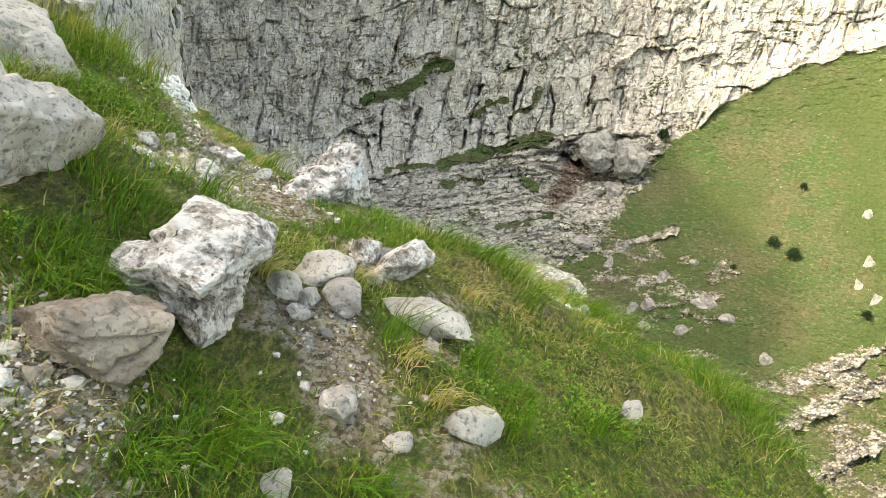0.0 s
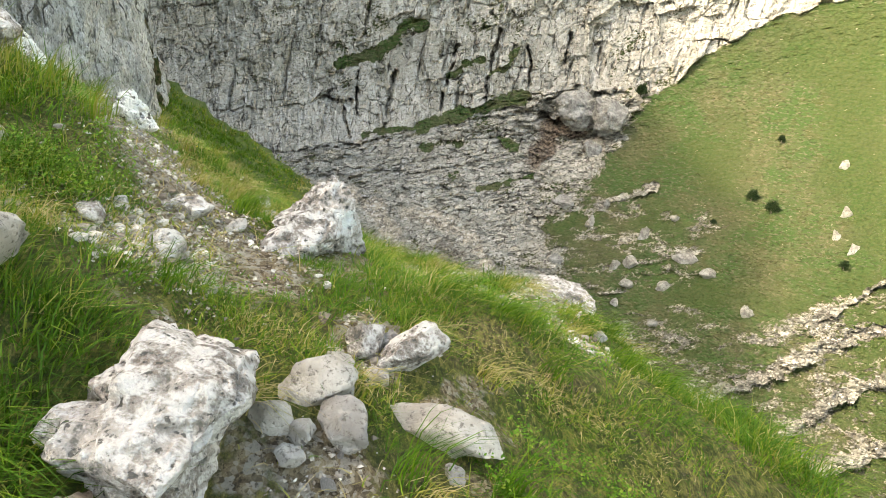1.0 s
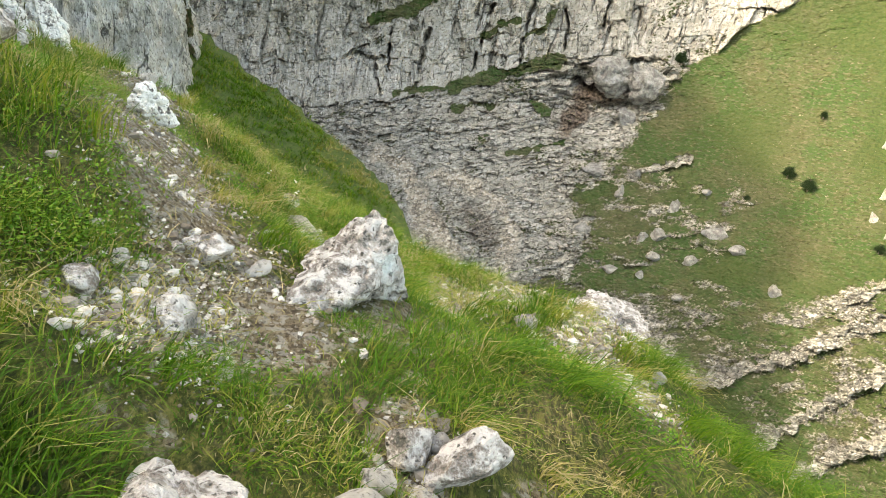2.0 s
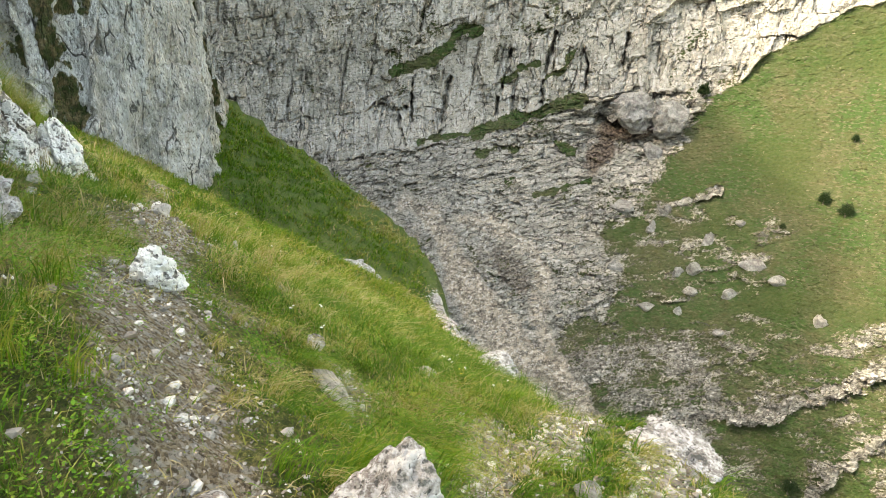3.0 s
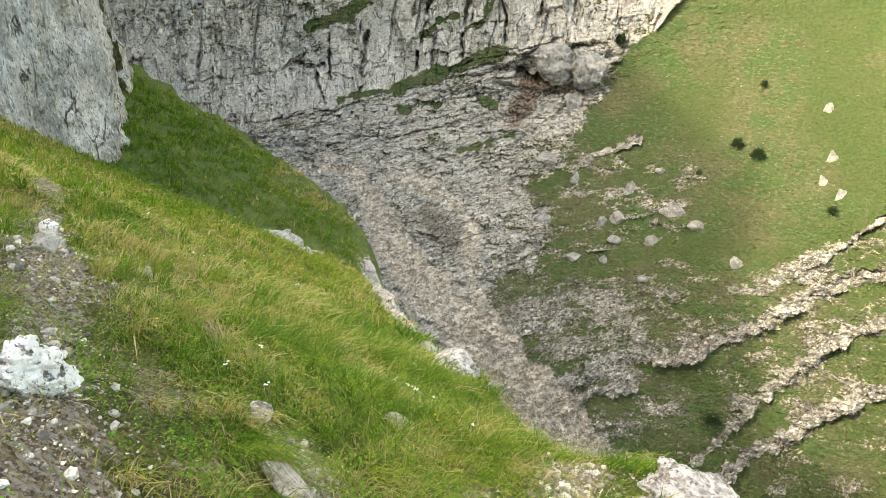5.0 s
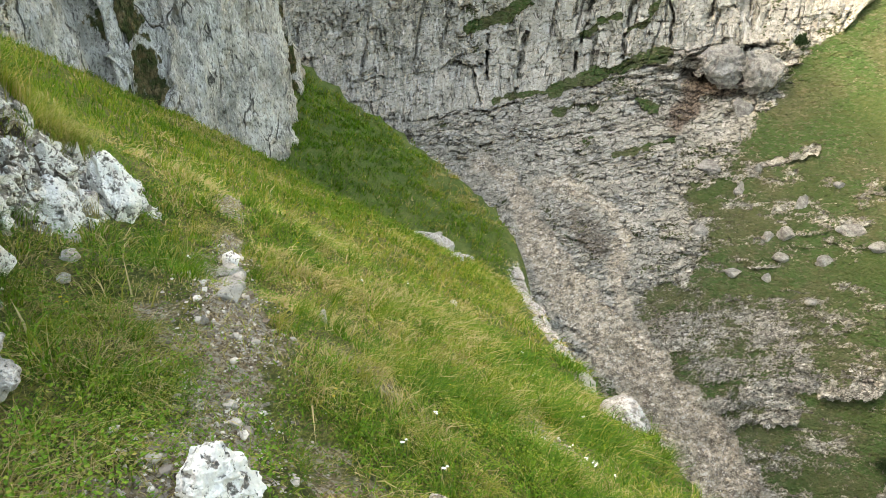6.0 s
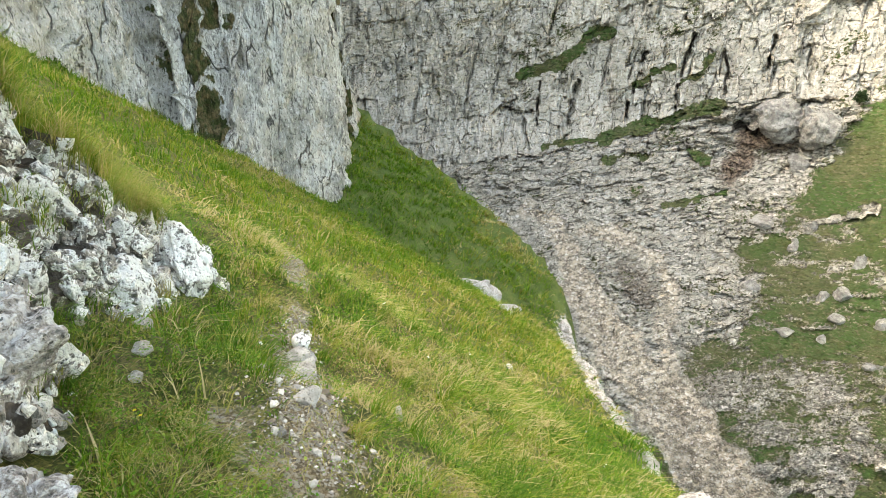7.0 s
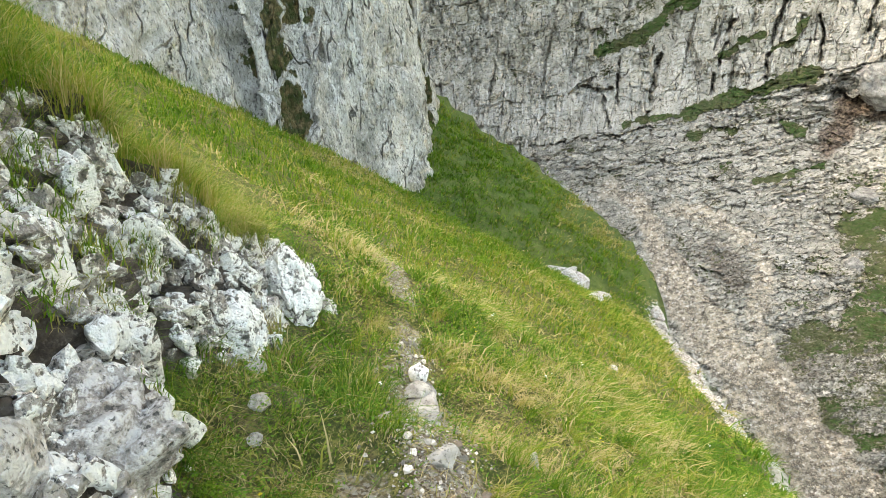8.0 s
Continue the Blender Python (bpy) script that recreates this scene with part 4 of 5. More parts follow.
near_rock("boulder", "large pitted limestone boulder with white lichen in the grass", -0.26, -0.16, (0.44, 0.62, 0.34), 11, LICHEN, (4, 4, 24), 0.03, sub=6, cuts=16, lump=0.22, rough=0.1, pits=0.12, deep=0.42, split=0.08)
near_rock("boulder", "brown weathered block with cracks beside the pitted boulder", -0.33, -0.56, (0.31, 0.35, 0.20), 12, BROWN_STONE, (0, 4, 20), 0.03, sub=6, cuts=24, lump=0.1, rough=0.09, pits=0.06, split=0.1)
near_rock("boulder", "tall pale grey boulder on the grassy bank", -0.75, -0.18, (0.52, 0.52, 0.62), 13, PALE_STONE, (0, 0, 30), 0.06, sub=6, cuts=22, lump=0.2, rough=0.1, pits=0.05, deep=0.4, split=0.06)
near_rock("boulder", "small pale grey boulder half sunk in the bank", -1.14, 0.62, (0.40, 0.36, 0.34), 14, PALE_STONE, (0, 0, 70), 0.06, sub=5, cuts=18, rough=0.1, deep=0.4)
near_rock("boulder", "grey boulder beside the trail among long grass", -1.42, 1.32, (0.36, 0.36, 0.32), 15, LICHEN, (0, 0, 10), 0.05, sub=5, cuts=18, rough=0.1, deep=0.4)
near_rock("boulder", "white lichened boulder on the edge of the trail", -1.33, 2.47, (0.25, 0.24, 0.24), 16, WHITE_ROCK, (0, 0, 40), 0.0, sub=6, cuts=18, lump=0.25, rough=0.16, pits=0.12, deep=0.4)
near_rock("boulder", "pointed white limestone wedge standing out of the turf", -0.13, 1.25, (0.46, 0.58, 0.42), 17, LICHEN, (-18, 10, -14), 0.06, sub=6, cuts=22, lump=0.2, rough=0.14, taper=0.5, pits=0.1, deep=0.4)
near_rock("rock", "long smooth pale stone lying in a ring of stones", 0.36, 0.2, (0.36, 0.15, 0.15), 18, PALE_STONE, (0, 8, -14), 0.02, "stones of the ring", sub=5, cuts=18, lump=0.15, rough=0.08)
near_rock("rock", "dark tilted slab with white lichen patches", 0.26, 0.46, (0.24, 0.13, 0.17), 19, LICHEN, (20, -28, 12), 0.01, "stones of the ring", sub=5, cuts=18, lump=0.1, rough=0.06)
for seed, (x, y, w, d, h) in enumerate([(0.02, 0.17, 0.22, 0.14, 0.12), (-0.06, 0.02, 0.10, 0.10, 0.11), (0.01, 0.0, 0.065, 0.07, 0.08), (0.11, 0.04, 0.18, 0.12, 0.11),
                                        (0.12, 0.46, 0.12, 0.12, 0.12), (0.06, 0.34, 0.09, 0.09, 0.08), (0.0, -0.07, 0.075, 0.07, 0.06), (0.17, 0.33, 0.08, 0.08, 0.07), (0.19, 0.5, 0.07, 0.07, 0.07)]):
    near_rock("rock", "rounded beige stone in a loose ring of stones", x, y, (w, d, h), 30 + seed, (PALE_STONE, PALE_STONE, PALE_STONE, GREY_STONE, LICHEN)[seed % 5],
              (0, 0, 37 * seed), 0.01, "stones of the ring", sub=4, cuts=15, lump=0.2, rough=0.11)
for seed, (x, y, w, d, h, kind) in enumerate([
        (-0.58, 1.08, 0.17, 0.13, 0.10, 0), (-0.43, 1.12, 0.10, 0.06, 0.06, 1), (-0.64, 1.0, 0.05, 0.05, 0.04, 0), (-0.59, 0.98, 0.04, 0.04, 0.04, 0), (-0.53, 0.66, 0.13, 0.11, 0.08, 0), (0.17, -0.37, 0.12, 0.10, 0.08, 1),
        (0.34, -0.42, 0.07, 0.07, 0.06, 1), (0.52, -0.31, 0.17, 0.13, 0.11, 1), (1.13, 0.3, 0.08, 0.08, 0.13, 1), (0.08, -0.64, 0.10, 0.08, 0.06, 1), (0.39, 0.04, 0.06, 0.06, 0.06, 2), (0.39, 0.16, 0.06, 0.06, 0.05, 2),
        (-0.51, 0.62, 0.14, 0.12, 0.10, 0), (-0.69, 0.56, 0.10, 0.09, 0.08, 0), (-0.68, 0.73, 0.05, 0.05, 0.06, 0), (-0.47, 2.3, 0.05, 0.05, 0.04, 1), (-0.79, 3.13, 0.11, 0.10, 0.14, 0),
        (-1.72, 4.5, 0.05, 0.05, 0.13, 1), (-2.9, 4.05, 0.11, 0.09, 0.07, 1), (-2.68, 3.75, 0.10, 0.08, 0.08, 1), (-2.58, 3.55, 0.07, 0.07, 0.05, 1), (0.62, 2.2, 0.13, 0.12, 0.06, 2), (1.32, 2.12, 0.11, 0.10, 0.08, 2), (-0.2, 3.6, 0.16, 0.10, 0.07, 1)]):
    near_rock("rock", ("white lichened stone lying by the trail", "pale weathered stone sunk in the turf", "grey stone among gravel near the drop")[kind], x, y, (w, d, h), 50 + seed,
              (LICHEN, PALE_STONE, GREY_STONE)[kind], (0, 0, 53 * seed), 0.012, "loose stones", sub=4, cuts=15, lump=0.2, rough=0.13)
near_rock("rock", "long narrow pale stone lying in the grass", -0.585, 2.6, (0.36, 0.11, 0.13), 81, PALE_STONE, (0, 13, -42), 0.0, "loose stones", sub=5, cuts=18, lump=0.25, rough=0.1, split=0.05)
FOOTPRINTS.extend([(-0.68, 2.68, 0.09), (-0.5, 2.52, 0.09)])
near_rock("boulder", "broad white boulder on the brink of the drop", 1.2, 3.05, (0.62, 0.6, 0.40), 71, LICHEN, (10, 12, 25), 0.26, sub=6, cuts=7, lump=0.35, rough=0.2, pits=0.1)
near_rock("boulder", "white rock at the edge of the grass slope", 0.45, 6.75, (0.50, 0.55, 0.42), 72, LICHEN, (0, 20, 20), 0.12, sub=5, cuts=10)
near_rock("boulder", "pale rocks breaking through the far grass slope", -5.7, 29.9, (1.6, 1.2, 1.3), 73, LICHEN, (0, 25, 0), 0.45, sub=4, cuts=9)
near_rock("boulder", "pale rocks breaking through the far grass slope", -4.0, 29.3, (0.9, 1.0, 0.9), 74, LICHEN, (0, 25, 60), 0.3, sub=4, cuts=9)
for seed, (x, y, s) in enumerate([(-4.9, 29.9, 0.9), (-5.3, 30.4, 0.6), (-3.5, 23.0, 0.5), (-3.3, 22.4, 0.35), (-1.86, 11.0, 0.16)]):
    near_rock("boulder", "small pale rock half hidden in the far grass slope", x, y, (s, s * 1.3, s * 0.9), 600 + seed, LICHEN, (0, 20, 50 * seed), s * 0.3, sub=4, cuts=18, rough=0.14, deep=0.4)
near_rock("boulder", "low grey block at the foot of the outcrop", -2.12, 2.45, (0.42, 0.5, 0.34), 75, LICHEN, (0, 6, 20), 0.1, sub=6, cuts=26, lump=0.1, rough=0.1, pits=0.12, deep=0.36, split=0.12)
near_rock("boulder", "overhanging lichened block of the roadside outcrop", -2.5, 2.75, (0.42, 0.66, 0.46), 76, LICHEN, (0, 0, -22), 0.0, sub=6, cuts=26, lump=0.12, rough=0.1, pits=0.15, deep=0.36, split=0.14)
near_rock("boulder", "white square-topped rock at the end of the outcrop", -3.22, 4.95, (0.32, 0.36, 0.58), 77, WHITE_ROCK, (0, 0, 15), 0.08, sub=6, cuts=24, lump=0.12, rough=0.1, pits=0.1, deep=0.36, split=0.12)
near_rock("boulder", "grey lichened rock at the foot of the bank", -3.1, 4.15, (0.40, 0.36, 0.36), 78, CRUST, (0, 0, 50), 0.06, sub=6, cuts=24, rough=0.1, pits=0.12, deep=0.36, split=0.1)
near_rock("boulder", "small white rock between two larger ones", -3.2, 4.6, (0.22, 0.2, 0.2), 79, LICHEN, (0, 0, 80), 0.05, sub=4, cuts=11, rough=0.1)
for seed in range(22):
    t = seed / 21
    y = 12 + 19 * t ** 1.2
    x = float(np.interp(y, [q[1] for q in RIM[4:9]], [q[0] for q in RIM[4:9]])) - 0.3 + 0.14 * math.sin(seed * 2.3)
    s = 0.28 + 0.5 * t
    near_rock("rim_rock", "pale limestone ledge along the brink of the grass slope", x, y, (s * (0.6 + 0.3 * math.sin(seed * 5.1)), s * (2.6 + math.sin(seed * 3.7)), s * 0.7), 120 + seed, LICHEN, (-20, 16, 4 + 6 * math.sin(seed * 3)), s * 0.3,
              "rim rocks", sub=4, cuts=10, lump=0.3, rough=0.14)
# the stacked marker stones on the trail
for seed, (x, y, up, w, d, h) in enumerate([(-2.35, 4.62, 0.0, 0.24, 0.26, 0.07), (-2.42, 4.8, 0.02, 0.17, 0.16, 0.08), (-2.4, 4.72, 0.06, 0.15, 0.13, 0.07), (-2.46, 4.9, 0.06, 0.13, 0.12, 0.12), (-1.95, 3.86, 0.0, 0.10, 0.15, 0.09), (-2.25, 4.5, 0.0, 0.12, 0.16, 0.06)]):
    near_rock("cairn_stone", "flat white stone of a small trail cairn", x, y, (w, d, h), 90 + seed, WHITE_ROCK if seed == 3 else (PALE_STONE, GREY_STONE)[seed % 2], (0, 0, 40 * seed), -up, "cairn stones", sub=4, cuts=10, lump=0.15, rough=0.05)

# ---- the stony outcrop in the bank ----


def outcrop():
    line = np.array(BANK[2:9])
    high = np.array(BANK_HEIGHT[2:9])
    length = np.concatenate([[0], np.cumsum(np.hypot(*np.diff(line, axis=0).T))])
    U, V = np.meshgrid(np.linspace(0, length[-1], 330), np.linspace(-0.12, 1.05, 130))
    fx, fy, rise = (np.interp(U, length, c) for c in (line[:, 0], line[:, 1], high))
    tx, ty = np.gradient(fx, axis=1), np.gradient(fy, axis=1)
    n = np.maximum(np.hypot(tx, ty), 1e-9)
    nx, ny = ty / n, -tx / n
    top = V * (rise + 0.12)
    wx, wy = U + 0.05 * fbm(U * 5, top * 5, 3, 3), top + 0.05 * fbm(U * 5, top * 5, 3, 6)
    wx = wx - 0.35 * wy
    out = 0.0 + 0.24 * fbm(U * 1.7, top * 1.7, 3, 2)
    for size, depth, seed in ((0.34, 0.16, 1), (0.15, 0.05, 2), (0.065, 0.02, 3)):
        push, rim = facets(wx / size, wy / size * 0.8, seed, 1.2)
        out = out + depth * push - 0.55 * depth * (1 - step(0.0, 0.22, rim))
    out = out + 0.03 * fbm(U * 30, top * 30, 3, 9)
    x, y = fx + nx * (out + 0.05 - 0.38 * V), fy + ny * (out + 0.05 - 0.38 * V)
    z = rough_ground(fx + nx * 0.1, fy + ny * 0.1) - 0.03 + top
    # backing sheet whose dark colour stands for the shaded gaps between the stones
    ob = mesh_object("rock_outcrop", np.stack([x, y, z], -1).reshape(-1, 3), grid_faces(*x.shape), GAP_SHADE_EARTH)
    tagged(ob, "broken white and grey limestone outcrop in the bank beside the trail", "rock outcrop", kind="structure")
    shapes = [mesh_object("stone", v * 1.0, f, (CRUST, LICHEN, CRUST)[k % 3], False) for k, (v, f) in enumerate(rock_shape(200 + k, sub=3, cuts=26, lump=0.05, rough=0.06, deep=0.22) for k in range(12))]
    rng = np.random.RandomState(4)
    for k in range(295):
        shape = shapes[k] if k < 12 else new("stone", shapes[k % 12].data)
        i, j = rng.randint(6, 118), rng.randint(2, 260)
        s = rng.uniform(0.05, 0.105) * (1.8 if rng.rand() < 0.16 else 1)
        shape.matrix_world = (pose(x[i, j] + nx[i, j] * 0.12 * s, y[i, j] + ny[i, j] * 0.12 * s, z[i, j], rng.uniform(-30, 30), 50 + rng.uniform(-16, 16), 117 + rng.uniform(-25, 25))
                              @ Matrix.Diagonal((s * rng.uniform(1.2, 2.1), s, s * rng.uniform(0.7, 1.1), 1)))
        shape.parent = ob
    # the smaller rubble between them
    small = [rock_shape(240 + k, sub=2, cuts=16, lump=0.05, rough=0.1, deep=0.22) for k in range(10)]
    verts, faces, total = [], [], 0
    for k in range(3400):
        v, f = small[k % 10]
        i, j = rng.randint(2, 127), rng.randint(2, 326)
        s = rng.uniform(0.03, 0.1)
        m = np.array(pose(x[i, j], y[i, j], z[i, j], rng.uniform(-40, 40), 50 + rng.uniform(-25, 25), 117 + rng.uniform(-40, 40)))
        verts.append(v * (s * rng.uniform(1.1, 1.9), s, s * rng.uniform(0.7, 1.1)) @ m[:3, :3].T + m[:3, 3])
        faces.append(f + total)
        total += len(v)
    rubble = mesh_object("rubble", np.concatenate(verts), np.concatenate(faces), CRUST, False)
    rubble.parent = ob
    tagged(rubble, "small white and grey stones wedged in the outcrop", "", kind="stuff")
    # places on it where turf has taken hold
    hold = (fbm(U * 2.3, top * 3.2, 3, 15) > 0.2) & (V > 0.15) & (V < 1.0)
    some = np.argwhere(hold)
    crest = np.stack([rng.randint(116, 129, 260), rng.randint(20, 320, 260)])
    sheet = np.stack([x, y, z], -1)
    return sheet[tuple(some[rng.randint(0, len(some), 240)].T)], sheet[tuple(crest)]


TURF_ON_ROCK, CREST_TURF = outcrop()

# ---- gravel of the trail and of the brink ----


def worn_spots(count, rng, least=0.25):
    """Random places where the turf is worn, nearer ones more often."""
    xs, ys = [], []
    while len(xs) < count:
        which = rng.randint(len(WORN))
        line, half = WORN[which]
        if rng.rand() > STREWN[which]:
            continue
        k = rng.randint(len(line) - 1)
        t = rng.rand()
        x = line[k][0] * (1 - t) + line[k + 1][0] * t + rng.normal() * half * 0.75
        y = line[k][1] * (1 - t) + line[k + 1][1] * t + rng.normal() * half * 0.75
        if vnoise(x * 3.3, y * 3.3, 91) < -0.08 and rng.rand() < 0.75:
            continue
        if rng.rand() < min(1.0, 2.5 / max(0.5, y + 1.5)) * math.dist(line[k], line[k + 1]) + 0.1:
            xs.append(x), ys.append(y)
    xs, ys = np.array(xs), np.array(ys)
    return xs, ys, rough_ground(xs, ys)


def gravel():
    rng = np.random.RandomState(8)
    chip = np.array([(0.5, 0, 0), (0, 0.5, 0), (-0.5, 0, 0), (0, -0.5, 0), (0, 0, 0.5), (0, 0, -0.5)])
    sides = np.array([(0, 1, 4), (1, 2, 4), (2, 3, 4), (3, 0, 4), (1, 0, 5), (2, 1, 5), (3, 2, 5), (0, 3, 5)])
    shapes = [(chip + rng.uniform(-0.2, 0.2, (6, 3)), sides) for k in range(14)]
    x, y, z = worn_spots(30000, rng)
    size = 0.003 + 0.0075 * rng.rand(len(x)) ** 3
    verts, faces, total = [], [], 0
    for k in range(len(x)):
        v, f = shapes[k % 14]
        c, s = math.cos(k * 2.4), math.sin(k * 2.4)
        w = v * (size[k] * 2 * (0.8 + 0.6 * hash2(k, 1)), size[k] * 2, size[k] * 1.4)
        verts.append(np.stack([w[:, 0] * c - w[:, 1] * s + x[k], w[:, 0] * s + w[:, 1] * c + y[k], w[:, 2] + z[k] + size[k] * 0.3], -1))
        faces.append(f + total)
        total += len(v)
    # larger stones, thickest on the brink and where the trail is steep
    cobbles = [rock_shape(300 + k, sub=1, cuts=6, lump=0.3, rough=0.2) for k in range(12)]
    cx, cy, cz = worn_spots(2600, rng)
    for k in range(len(cx)):
        if cx[k] < 0.4 and rng.rand() < 0.6:
            continue
        v, f = cobbles[k % 12]
        c, s = math.cos(k * 1.7), math.sin(k * 1.7)
        big = 0.014 + 0.03 * rng.rand() ** 2
        w = v * (big * rng.uniform(1.0, 1.5), big, big * 0.8)
        verts.append(np.stack([w[:, 0] * c - w[:, 1] * s + cx[k], w[:, 0] * s + w[:, 1] * c + cy[k], w[:, 2] + cz[k] + big * 0.15], -1))
        faces.append(f + total)
        total += len(v)
    ob = mesh_object("gravel", np.concatenate(verts), np.concatenate(faces), GRAVEL, smooth=False)
    tagged(ob, "pale limestone gravel strewn over the worn trail", "gravel", kind="stuff")
    pieces = []
    for k in range(280):
        if k < 8:
            v, f = rock_shape(320 + k, sub=2, cuts=14, lump=0.15, rough=0.12, deep=0.3)
            pieces.append(mesh_object("stone", v, f, (PALE_STONE, GREY_STONE, BROWN_STONE, GREY_STONE)[k % 4], False))
            stone = pieces[-1]
        else:
            stone = new("stone", pieces[k % 8].data)
        gx, gy, gz = (c[0] for c in worn_spots(1, rng))
        s = rng.uniform(0.009, 0.02) * (2.4 if rng.rand() < 0.12 else 1)
        stone.matrix_world = pose(gx, gy, gz + s * 0.2, rng.uniform(-25, 25), rng.uniform(-25, 25), rng.uniform(0, 360)) @ Matrix.Diagonal((s * 1.3, s, s * 0.7, 1))
        stone.parent = HILLSIDE


gravel()

# ---- grass ----


def turf_spots(count, rng, near=0.5, far=42.0):
    """Random places on the hillside, thinning out with distance from the trail's first stretch."""
    t = rng.rand(count)
    cx, cy = 0.4 - 1.5 * t, -1.7 + 3.4 * t
    r = near * np.exp(rng.rand(count) * math.log(far / near))
    a = np.radians(rng.uniform(-62, 52, count))
    x, y = cx + r * np.sin(a), cy + r * np.cos(a)
    close = rng.rand(count) < 0.42
    x, y = np.where(close, rng.uniform(-3.4, 2.1, count), x), np.where(close, rng.uniform(-1.3, 4.6, count), y)
    middle = rng.rand(count) < 0.2
    x, y = np.where(middle, rng.uniform(-4.5, 0.8, count), x), np.where(middle, rng.uniform(2.6, 9, count), y)
    r = np.where(middle, np.hypot(x + 0.9, y - 1.2), r)
    close = close & ~middle
    inner = rng.rand(count) < 0.1
    x, y = np.where(inner, rng.uniform(-1.1, 1.1, count), x), np.where(inner, rng.uniform(-1.3, 0.8, count), y)
    behind = rng.rand(count) < 0.05
    x, y = np.where(behind, rng.uniform(-3.5, 2, count), x), np.where(behind, rng.uniform(-5, -1.2, count), y)
    close = close | inner | behind
    r = np.where(close, 0.8 + 0.5 * to_line(x, y, [(0.4, -1.7), (-1.1, 1.7)])[0], r)
    away, side, _ = to_line(x, y, RIM)
    w = worn(x, y)
    bare = w + 1.1 * fbm(x * 4, y * 4, 4, 77) * np.minimum(1, 0.15 + 3 * w)
    keep = ((fbm(x * 5, y * 5, 2, 55) > -0.2) | (rng.rand(count) < 0.2) | (r > 9)) & ((side < 0) | (away < 0.25)) & ((bare < 0.5) | (rng.rand(count) < 0.16)) & (y < 42)
    for fx, fy, reach in FOOTPRINTS:
        keep &= np.hypot(x - fx, y - fy) > reach
    off, side, along = to_line(x, y, BANK)
    keep &= ~((side < 0) & (off < 0.42) & (along > 0.2) & (along < 0.85) & (rng.rand(count) > 0.06))
    x, y, r = x[keep], y[keep], r[keep]
    return x, y, rough_ground(x, y), r


def blades(name, label, roots, length, width, lean, tone, material, rng, segments=3):
    """One mesh of many curved blades. roots: n x 3; lean: n x 2, how far the tip hangs over for its length."""
    n = len(roots)
    turn = rng.uniform(0, 2 * math.pi, n)
    sx, sy = np.cos(turn) * width / 2, np.sin(turn) * width / 2
    verts = np.zeros((n, 2 * segments + 1, 3))
    for k in range(segments + 1):
        t = k / segments
        bend = t ** 1.8
        drop = 1 - 0.45 * np.minimum(np.hypot(lean[:, 0], lean[:, 1]), 1.4) * t * t
        p = roots + np.stack([lean[:, 0] * length * bend, lean[:, 1] * length * bend, length * t * drop], -1)
        thin = (1 - t ** 1.5) if k < segments else 0
        if k < segments:
            verts[:, 2 * k] = p + np.stack([sx * thin, sy * thin, 0 * sx], -1)
            verts[:, 2 * k + 1] = p - np.stack([sx * thin, sy * thin, 0 * sx], -1)
        else:
            verts[:, 2 * k] = p
    pattern = []
    for k in range(segments - 1):
        pattern += [(2 * k, 2 * k + 1, 2 * k + 3), (2 * k, 2 * k + 3, 2 * k + 2)]
    pattern.append((2 * segments - 2, 2 * segments - 1, 2 * segments))
    faces = (np.arange(n)[:, None, None] * (2 * segments + 1) + np.array(pattern)).reshape(-1, 3)
    ob = mesh_object(name, verts.reshape(-1, 3), faces, material, attributes=[("tone", np.repeat(tone, 2 * segments + 1))])
    return tagged(ob, label, "grass", kind="stuff")


